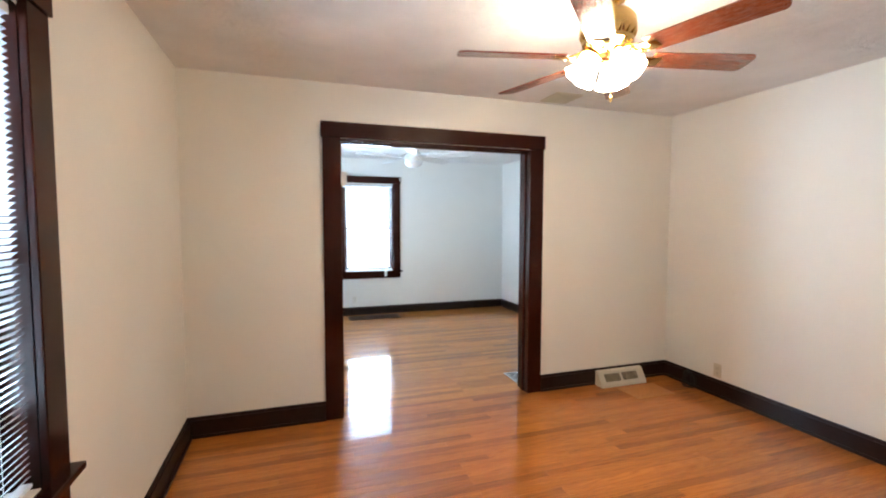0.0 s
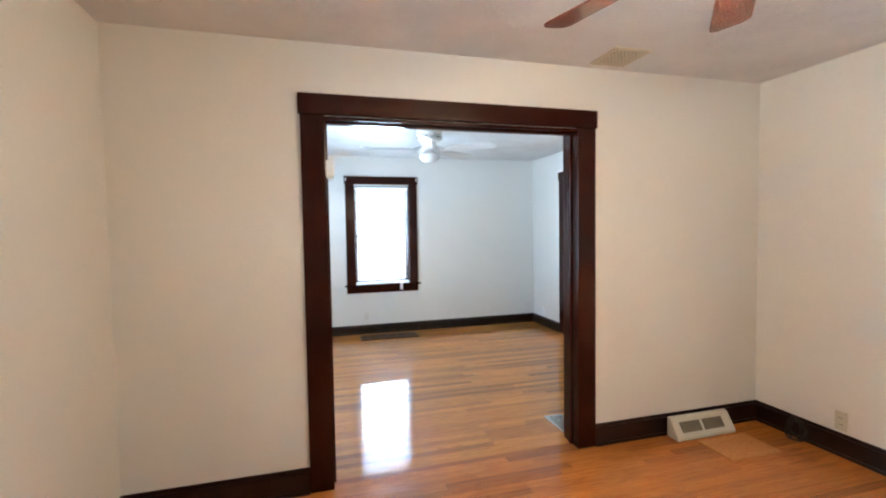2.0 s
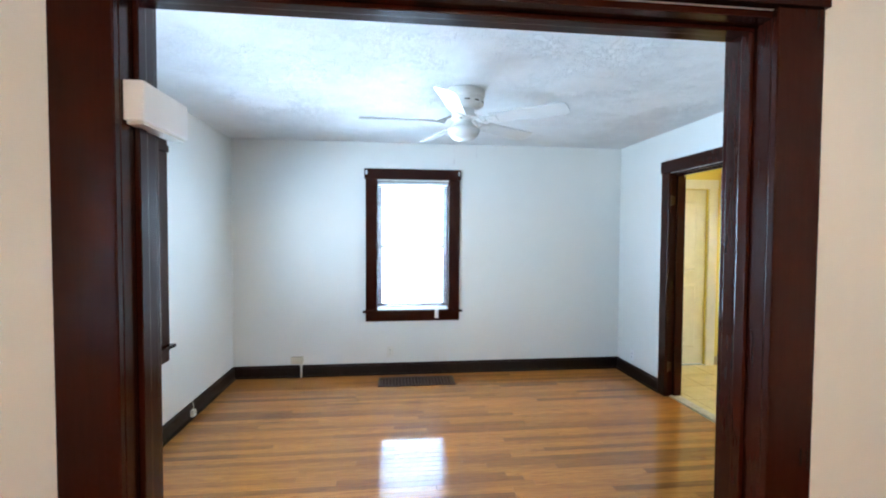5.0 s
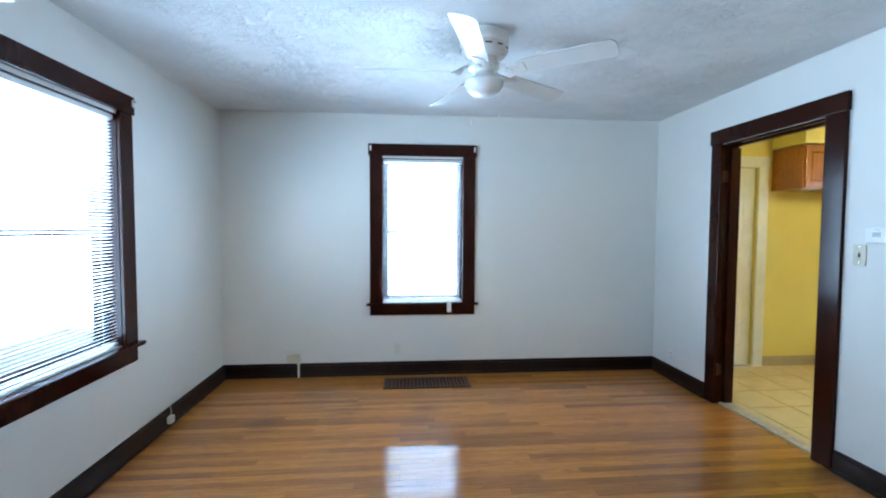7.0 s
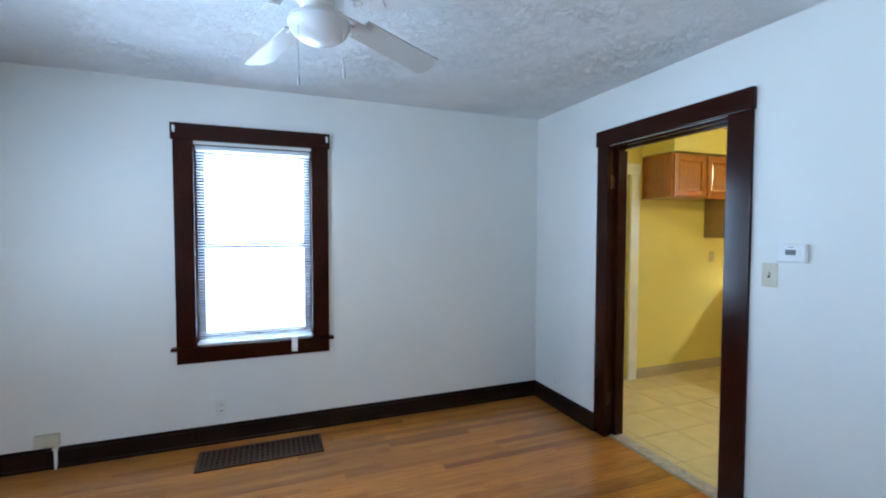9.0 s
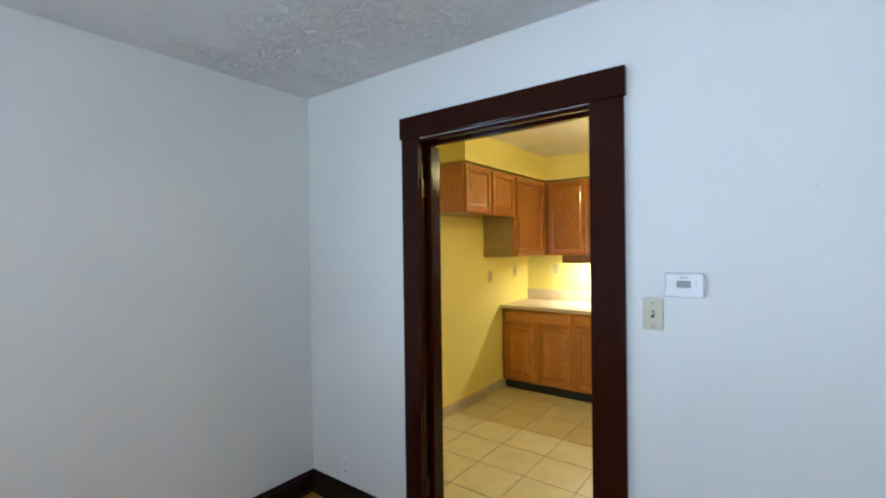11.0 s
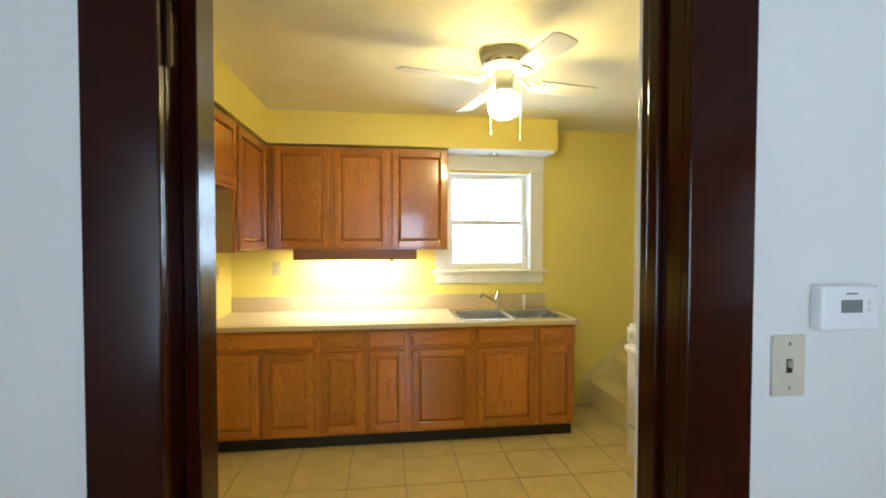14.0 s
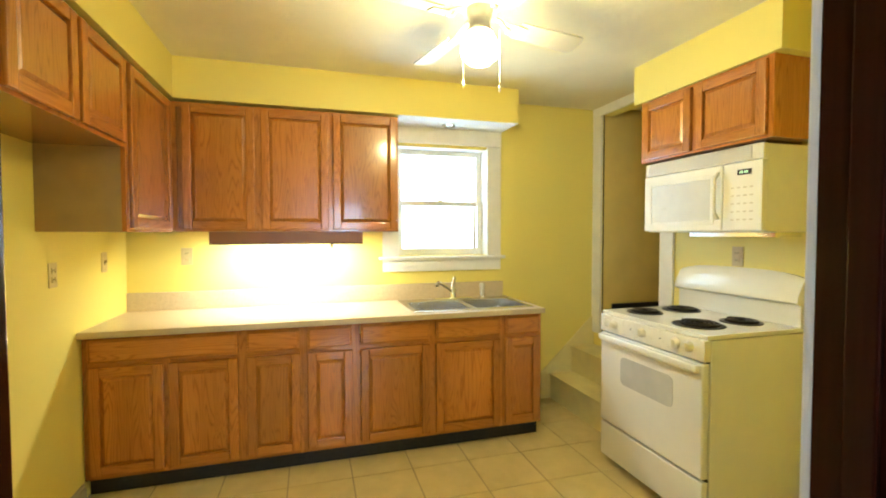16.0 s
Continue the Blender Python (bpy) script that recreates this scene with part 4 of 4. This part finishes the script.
# ---- ceiling fans ----


def blade_mesh(r0, r1, w0, w1, material, name="blade"):
    bm = bmesh.new()
    outline = []
    for k in range(9):
        a = -math.pi / 2 + math.pi * k / 8
        outline.append((r1 - 0.035 + 0.035 * math.cos(a), (w1 / 2) * (abs(math.sin(a)) ** 0.6) * (1 if a > 0 else -1)))
    outline = [(r0, -w0 / 2)] + outline + [(r0, w0 / 2)]
    lo = [bm.verts.new((x, y, 0)) for x, y in outline]
    f = bm.faces.new(lo)
    ext = bmesh.ops.extrude_face_region(bm, geom=[f])
    bmesh.ops.translate(bm, verts=[v for v in ext["geom"] if isinstance(v, bmesh.types.BMVert)], vec=(0, 0, 0.006))
    return finish(name, bm, material)


def blade_arm(material, r0, r1, drop):
    bm = bmesh.new()
    pts = [(r0, 0, drop), (r0 + 0.03, 0, drop - 0.004), (r0 + 0.055, 0, -0.010), (r1, 0, -0.006)]
    for a, b in zip(pts, pts[1:]):
        rod(bm, a, b, 0.009, 8)
    box(bm, r1 - 0.01, r1 + 0.075, -0.033, 0.033, -0.007, -0.001, bevel=0.003)
    for s in (-1, 1):
        rod(bm, (r0 + 0.03, 0, drop - 0.004), (r1 + 0.02, s * 0.026, -0.005), 0.005, 6)
    return finish("blade_arm", bm, material, True)


def chain(parent, x, y, z0, z1, material, bob=0.006):
    bm = bmesh.new()
    rod(bm, (x, y, z0), (x, y, z1), 0.0011, 6)
    c = part("pull_chain", bm, material, parent)
    part("pull", turned(bmesh.new(), [(0.002, z1), (bob, z1 - 0.012), (bob, z1 - 0.026), (0.002, z1 - 0.034)], 12, pose(x, y, 0)), material, c, smooth=True)


def fan(m, label, zb, angles, r1, w1, metal, blade_mat, tilt, hub):
    """Flush ceiling fan. Origin on the ceiling, z down to zb for the blades; hub: turned profile."""
    f = thing("ceiling_fan", m, label, "ceiling fan")
    part("motor_housing", turned(bmesh.new(), hub, 36), metal, f, smooth=True)
    me, arm = blade_mesh(0.20, r1, w1 * 0.82, w1, blade_mat), blade_arm(metal, 0.085, 0.165, 0.03)
    for a in angles:
        o = new("blade", me)
        o.parent = f
        o.matrix_basis = pose(0, 0, zb, 0, 0, a) @ pose(0, 0, 0, tilt, 0, 0)
        q = new("blade_arm", arm)
        q.parent = o
    return f


f1 = fan(pose(1.536, 1.849, H), "polished brass ceiling fan with cherry blades and lit glass shades", -0.275, [166 - 60 * k for k in range(6)], 0.672, 0.135, M_BRASS, M_BLADE1, -11,
         [(0.072, 0.0), (0.070, -0.03), (0.035, -0.045), (0.035, -0.075), (0.105, -0.09), (0.120, -0.11), (0.122, -0.165), (0.105, -0.19), (0.112, -0.198), (0.108, -0.215), (0.07, -0.235), (0.055, -0.26), (0.060, -0.285), (0.03, -0.30)])
for k in range(18):
    a = 2 * math.pi * k / 18
    part("fin", rod(bmesh.new(), (0.118 * math.cos(a), 0.118 * math.sin(a), -0.168), (0.095 * math.cos(a), 0.095 * math.sin(a), -0.232), 0.0045, 6), M_BRASS, f1)
for k in range(3):
    a = radians(40 + 120 * k)
    m = pose(0.05 * math.cos(a), 0.05 * math.sin(a), -0.262, 0, 0, math.degrees(a)) @ pose(0, 0, 0, 0, -36, 0)
    prof = [(0.026, 0.0), (0.034, -0.02), (0.044, -0.05), (0.056, -0.085), (0.070, -0.112), (0.074, -0.120)]
    sh = bmesh.new()
    n = 28
    rings = []
    for i, (r, z) in enumerate(prof):
        rings.append([sh.verts.new((r * (1 + 0.05 * (i / 5) ** 3 * math.cos(7 * t_)) * math.cos(t_), r * (1 + 0.05 * (i / 5) ** 3 * math.cos(7 * t_)) * math.sin(t_), z)) for t_ in (2 * math.pi * j / n for j in range(n))])
    for lo, hi in zip(rings, rings[1:]):
        for j in range(n):
            sh.faces.new((lo[j], lo[(j + 1) % n], hi[(j + 1) % n], hi[j]))
    sh.faces.new(rings[0])
    g = part("glass_shade", sh, M_SHADE, f1, "lit frosted tulip shade", True, m)
    part("bulb", turned(bmesh.new(), [(0.013, -0.015), (0.014, -0.04), (0.028, -0.075), (0.022, -0.098), (0.005, -0.106)], 16), M_LAMP, g, smooth=True)
    part("shade_holder", turned(bmesh.new(), [(0.012, 0.03), (0.028, 0.012), (0.030, -0.006), (0.026, -0.008)], 20), M_BRASS, g, smooth=True)
chain(f1, 0.0, -0.03, -0.29, -0.44, M_BRASS, 0.007)

HUGGER = [(0.118, 0.0), (0.132, -0.003), (0.136, -0.012), (0.136, -0.052), (0.128, -0.060), (0.126, -0.066), (0.130, -0.070), (0.130, -0.098), (0.120, -0.112), (0.092, -0.124), (0.070, -0.128), (0.070, -0.160), (0.086, -0.164), (0.086, -0.184), (0.056, -0.190), (0.050, -0.205), (0.056, -0.222), (0.088, -0.246), (0.108, -0.258), (0.108, -0.2625), (0.05, -0.263)]
f2 = fan(pose(1.606, 5.46, H), "white five-blade ceiling fan with an unlit frosted bowl", -0.208, [180 - 72 * k for k in range(5)], 0.70, 0.130, M_FANW, M_BLADEW, -17, HUGGER)
# Slots are dark strips on the housing, their shade put in as colour.
for k in range(12):
    a = 2 * math.pi * k / 12
    part("cooling_slot", bb(0.1292, 0.1308, -0.018, 0.018, -0.093, -0.084, bevel=0.0006), M_VENTDARK, f2, "dark strip for the shade in a cooling slot", m=pose(0, 0, 0, 0, 0, math.degrees(a)))
part("glass_bowl", turned(bmesh.new(), [(0.106, -0.2635), (0.106, -0.275), (0.094, -0.300), (0.066, -0.321), (0.030, -0.332), (0.004, -0.334)], 32), M_DOME, f2, "unlit frosted glass bowl", True)
chain(f2, 0.075, -0.06, -0.23, -0.43, M_FANW, 0.005)
chain(f2, -0.075, -0.05, -0.23, -0.47, M_FANW, 0.005)

f3 = fan(pose(5.227, 5.368, H), "white four-blade kitchen ceiling fan with a lit globe", -0.150, [12, 102, 192, 282], 0.57, 0.125, M_FANW, M_BLADEW, -12,
         [(0.112, 0.0), (0.122, -0.003), (0.124, -0.010), (0.124, -0.034), (0.114, -0.042), (0.112, -0.048), (0.116, -0.052), (0.116, -0.074), (0.104, -0.086), (0.078, -0.094), (0.058, -0.100), (0.054, -0.130), (0.045, -0.150), (0.045, -0.185), (0.058, -0.195), (0.058, -0.205), (0.03, -0.207)])
for k in range(12):
    part("cooling_slot", bb(0.1152, 0.1168, -0.016, 0.016, -0.069, -0.061, bevel=0.0006), M_VENTDARK, f3, "dark strip for the shade in a cooling slot", m=pose(0, 0, 0, 0, 0, 30 * k))
part("glass_globe", turned(bmesh.new(), [(0.050, -0.2075), (0.066, -0.225), (0.080, -0.255), (0.083, -0.28), (0.072, -0.31), (0.045, -0.332), (0.005, -0.340)], 32), M_BULB, f3, "lit frosted glass globe", True)
chain(f3, 0.045, 0.06, -0.19, -0.39, M_FANW)
chain(f3, -0.02, -0.085, -0.19, -0.42, M_FANW)

# ---- small fixtures ----


def outlet(m, label, material, kind="outlet"):
    o = thing("wall_outlet" if kind == "outlet" else "light_switch", m, label, "outlet" if kind == "outlet" else "light switch")
    pl = part("cover_plate", bb(-0.035, 0.035, -0.006, -0.0005, -0.058, 0.058, bevel=0.003), material, o)
    if kind == "outlet":
        for z in (-0.021, 0.021):
            r = part("receptacle", bb(-0.016, 0.016, -0.0075, -0.0055, z - 0.014, z + 0.014, bevel=0.004), material, pl)
            part("slots", box(bb(-0.008, -0.005, -0.0082, -0.007, z - 0.006, z + 0.006), 0.005, 0.008, -0.0082, -0.007, z - 0.006, z + 0.006), M_DARK, r)
    else:
        part("toggle_slot", bb(-0.006, 0.006, -0.0072, -0.0055, -0.013, 0.013), M_DARK, pl)
        part("toggle", bb(-0.0045, 0.0045, -0.019, -0.0065, -0.002, 0.011, bevel=0.002), material, pl)
        for z in (-0.042, 0.042):
            part("screw", rod(bmesh.new(), (0, -0.0075, z), (0, -0.0055, z), 0.003, 8), M_STEEL, pl)
    return o


outlet(along("y", XE1, 0, 2.945, -1) @ pose(0, 0, 0.215), "beige duplex outlet low on the white wall", M_BEIGE)
outlet(along("x", YN, 1.105, 2, -1) @ pose(0, 0, 0.245), "ivory cable outlet plate low on the wall under the window", M_IVORY)
outlet(along("y", XE2, 0, 6.925, -1) @ pose(0, 0, 0.225), "white duplex outlet low beside the kitchen doorway", M_WPLAST)
outlet(along("x", YN, 5.898, 7, -1) @ pose(0, 0, 1.215), "ivory duplex outlet on the yellow kitchen wall", M_TANPLATE)
outlet(along("x", YN, 6.439, 7, -1) @ pose(0, 0, 1.243), "ivory switch plate on the yellow kitchen wall", M_TANPLATE, "switch")
outlet(along("y", XK1, 0, 6.885, -1) @ pose(0, 0, 1.255), "ivory duplex outlet above the worktop", M_TANPLATE)
outlet(along("y", XK1, 0, 6.33, -1) @ pose(0, 0, 1.285), "ivory duplex outlet below the wall cabinet", M_TANPLATE)
outlet(along("x", YK0, 0, 5.39, +1) @ pose(0, 0, 1.27), "ivory duplex outlet behind the range", M_TANPLATE)
outlet(along("y", XE2, 0, 5.229, -1) @ pose(0, 0, 1.273), "beige toggle light switch beside the kitchen doorway", M_BEIGE, "switch")

th = thing("thermostat", along("y", XE2, 0, 5.124, -1) @ pose(0, 0, 1.383), "white wall thermostat with a small grey display", "thermostat")
part("body", bb(-0.061, 0.061, -0.028, -0.0005, -0.043, 0.043, bevel=0.008, seg=3), M_WPLAST, th)
part("display", bb(-0.022, 0.022, -0.0292, -0.0278, -0.008, 0.016), M_LCD, th, "grey liquid crystal display")
for z in (-0.004, 0.010):
    part("button", bb(0.034, 0.042, -0.0300, -0.0278, z - 0.004, z + 0.004, bevel=0.001), M_IVORY, th)
part("marking", bb(-0.012, 0.012, -0.0286, -0.0278, 0.026, 0.029), M_LCD, th)

ch = thing("door_chime", pose(D1[0], 0, 0), "white plastic door chime box on the dark jamb", "door chime")
part("cover", bb(0.0005, 0.044, 3.522, 3.738, 1.757, 1.846, bevel=0.004), M_WPLAST, ch)
part("base_plate", bb(0.004, 0.039, 3.530, 3.730, 1.750, 1.7568), M_IVORY, ch)

nail = thing("wall_nail", along("y", XE2, 0, 4.767, -1) @ pose(0, 0, 1.695), "small steel nail sticking out of the white wall", "nail")
part("shank", rod(bmesh.new(), (0, 0.001, 0), (0, -0.012, 0.002), 0.0016, 6), M_STEEL, nail)
hook = thing("wall_hook", along("x", YN, 1.70, 2, -1) @ pose(0, 0, 2.262), "small white hook on the wall above the window", "hook")
part("hook_body", bb(-0.005, 0.005, -0.012, -0.0005, -0.014, 0.014, bevel=0.002), M_WPLAST, hook)

tag = thing("paper_tag", pose(1.595, YN - 0.060, 0.672), "white paper tag hanging over the window sill", "tag")
part("card", bb(-0.020, 0.020, -0.0015, 0.0, -0.062, 0.040, bevel=0.0005), M_WPLAST, tag)

pb = thing("phone_junction_box", pose(0.137, YN, 0.17), "beige junction box with a white conduit down the baseboard", "junction box")
part("box_cover", bb(-0.062, 0.062, -0.045, -0.0005, -0.024, 0.048, bevel=0.005), M_BEIGE, pb)
part("conduit", rod(bmesh.new(), (0.043, -0.030, -0.170), (0.043, -0.030, -0.024), 0.010, 10), M_IVORY, pb, smooth=True)
part("clip", bb(0.028, 0.058, -0.043, -0.021, -0.050, -0.034, bevel=0.003), M_IVORY, pb)
jk = thing("cable_jack", pose(XW + 0.022, 6.22, 0.0), "small white surface jack with a cable at the baseboard", "jack")
part("jack_body", bb(0.0, 0.03, -0.025, 0.025, 0.028, 0.078, bevel=0.004), M_IVORY, jk)
cb = bmesh.new()
for a, b in zip([(0.012, 0, 0.078), (0.016, 0.008, 0.105), (0.004, 0.018, 0.125), (0.001, 0.03, 0.145)], [(0.016, 0.008, 0.105), (0.004, 0.018, 0.125), (0.001, 0.03, 0.145), (0.001, 0.05, 0.148)]):
    rod(cb, a, b, 0.003, 6)
part("cable", cb, M_IVORY, jk)

# Brass valve stub with a short cap, on the wall above the worktop.
hk = thing("valve_stub", along("y", XK1, 0, 5.935, -1) @ pose(0, 0, 1.335), "small brass valve stub on the wall below the cabinet", "valve")
part("stem", rod(bmesh.new(), (0, -0.0005, 0), (0, -0.045, 0), 0.007), M_OLDBRASS, hk)
part("cap", rod(bmesh.new(), (0, -0.034, 0.012), (0, -0.034, -0.028), 0.009), M_OLDBRASS, hk)

# slanted baseboard register in the living room
rg = thing("baseboard_register", pose(2.775, YA - 0.0365, 0), "cream metal baseboard register with two dark louvred slots", "register")
RWD = 0.49
prof = [(0.0, 0.0), (-0.105, 0.0), (-0.105, 0.022), (-0.035, 0.128), (0.0, 0.135)]
bm = bmesh.new()
a = [bm.verts.new((0, y, z)) for y, z in prof]
b = [bm.verts.new((RWD, y, z)) for y, z in prof]
bm.faces.new(a)
bm.faces.new(b[::-1])
for k in range(5):
    bm.faces.new((a[k], a[(k + 1) % 5], b[(k + 1) % 5], b[k]))
bmesh.ops.bevel(bm, geom=bm.edges[:], offset=0.004, segments=2, affect="EDGES")
part("body", bm, plain("cream_register_enamel", (0.56, 0.52, 0.42), 0.4), rg)
slope = math.degrees(math.atan2(0.106, 0.070))
# Black plates on the closed face stand in for shaded openings.
for x0 in (0.055, 0.245):
    g = part("grille_opening", bb(0, 0.165, 0.030, 0.100, -0.0005, 0.0015), M_DARK, rg, "black plate for the shade inside a louvred opening", m=pose(x0, -0.105, 0.022, slope, 0, 0))
    for k in range(7):
        part("louvre", bb(0.004, 0.161, 0.034 + k * 0.0095, 0.037 + k * 0.0095, 0.0015, 0.004), M_VINYL, g)

pl = thing("floor_patch", pose(3.10, 3.225, 0.0005), "lighter plywood patch board let into the oak floor", "patch")
part("board", bb(-0.20, 0.20, -0.15, 0.12, 0.0, 0.005, bevel=0.001), M_PLY, pl)

cd = thing("black_cord", pose(XE1 - 0.055, 3.165, 0), "coil of black cord lying against the baseboard", "cord")
bm = bmesh.new()
prev = None
for k in range(90):
    t_ = k / 89
    a_ = t_ * 2 * math.pi * 4
    p = Vector((-0.02 + 0.022 * math.cos(a_ * 1.3), 0.055 * math.cos(a_) + 0.03 * (t_ - 0.5), 0.075 + 0.066 * math.sin(a_) + 0.02 * math.sin(a_ * 0.37)))
    p.z = max(p.z, 0.006)
    if prev is not None:
        rod(bm, prev, p, 0.005, 6)
    prev = p
part("cord_coil", bm, M_DARK, cd, smooth=True)


def grille(name, m, w, d, nx, ny, material, label, category, t=0.006, bar=0.006):
    g = thing(name, m, label, category)
    fr = bmesh.new()
    e = 0.022
    for b_ in ((0, w, 0, e), (0, w, d - e, d), (0, e, e, d - e), (w - e, w, e, d - e)):
        box(fr, *b_, 0, t, bevel=0.001)
    part("frame", fr, material, g)
    # A thin black sheet gives the shade of the duct behind the bars.
    part("dark_duct", bb(e, w - e, e, d - e, 0.0003, 0.0012), M_DARK, g)
    for k in range(nx):
        x = e + (w - 2 * e) * (k + 0.5) / nx
        part("bar", bb(x - bar / 2, x + bar / 2, e, d - e, 0.0014, t - 0.001), material, g)
    for k in range(ny):
        y = e + (d - 2 * e) * (k + 0.5) / ny
        part("cross_bar", bb(e, w - e, y - bar / 2, y + bar / 2, 0.0014, t - 0.0016), material, g)
    return g


grille("floor_grille", pose(0.985, 6.835, 0.0005), 0.775, 0.27, 22, 5, M_IRON, "dark bronze floor return grille below the window", "grille", 0.010, 0.012)
grille("floor_register", pose(2.115, 3.72, 0.0005), 0.15, 0.29, 3, 12, M_STEEL, "grey metal floor register beside the wide opening", "register")
cv = grille("ceiling_vent", pose(2.14, 3.44, H - 0.0005, 180, 0, 0), 0.24, 0.26, 8, 7, M_BEIGE, "beige ceiling vent grille", "vent", 0.008, 0.008)

# ---- floor pieces ----


def strip_floor(name, x0, x1, y0, y1, label, seed, material):
    rnd = random.Random(seed)
    fl = thing(name, pose(0, 0, 0), label, "floor", kind="structure")
    part("subfloor", bb(x0, x1, y0, y1, -0.06, -0.019), M_SUB, fl)
    wd, lens = 0.0572, [0.6, 0.8, 1.05, 1.3, 1.65, 2.1]
    meshes = {}

    def board(n, w):
        key = (round(n, 2), round(w, 4))
        if key not in meshes:
            b_ = bmesh.new()
            box(b_, 0, n, 0.0003, w - 0.0003, -0.019, 0.0)
            top = [e for e in b_.edges if all(v.co.z > -0.001 for v in e.verts)]
            bmesh.ops.bevel(b_, geom=top, offset=0.0009, segments=1, affect="EDGES")
            meshes[key] = finish("floor_board", b_, material)
        return meshes[key]

    y = y0
    while y < y1 - 0.004:
        w = min(wd, y1 - y)
        x = x0
        while x < x1 - 0.01:
            n = rnd.choice(lens)
            if x1 - (x + n) < 0.35:
                n = x1 - x
            o = new("floor_board", board(n - 0.0006, w))
            o.parent = fl
            o.location = (x, y, 0)
            x += n
        y += wd
    return fl


strip_floor("floor_living", XW, XE1, YS, YA + 0.07, "varnished narrow-strip oak floor with reddish boards", 3, M_FLOOR)
strip_floor("floor_dining", XW, 3.705, YA + 0.0705, YN, "varnished narrow-strip oak floor with worn dark stains", 5, M_FLOOR_GOLD)

kf = thing("floor_kitchen", pose(0, 0, 0), "cream square ceramic tile floor with tan grout", "floor", kind="structure")
part("grout_bed", bb(3.706, XK1, YK0, YN, -0.06, -0.0045), M_GROUT, kf)
PX, PY, GAP = 0.345, 0.354, 0.006
tiles = {}


def tile(w, d):
    key = (round(w, 3), round(d, 3))
    if key not in tiles:
        b_ = bb(GAP / 2, w - GAP / 2, GAP / 2, d - GAP / 2, -0.012, -0.0005)
        top = [e for e in b_.edges if all(v.co.z > -0.002 for v in e.verts)]
        bmesh.ops.bevel(b_, geom=top, offset=0.002, segments=2, affect="EDGES")
        tiles[key] = finish("floor_tile", b_, M_TILE)
    return tiles[key]


rnd = random.Random(8)
for i in range(-8, 5):
    for j in range(-7, 7):
        x0, x1 = max(3.706, 5.964 + i * PX), min(XK1, 5.964 + (i + 1) * PX)
        y0, y1 = max(YK0, 5.51 + j * PY), min(YN, 5.51 + (j + 1) * PY)
        if x1 - x0 < 0.02 or y1 - y0 < 0.02:
            continue
        o = new("floor_tile", tile(x1 - x0, y1 - y0))
        o.parent = kf
        o.matrix_basis = pose(x0, y0, rnd.uniform(-0.0006, 0.0004), rnd.uniform(-0.1, 0.1), rnd.uniform(-0.1, 0.1), 0)
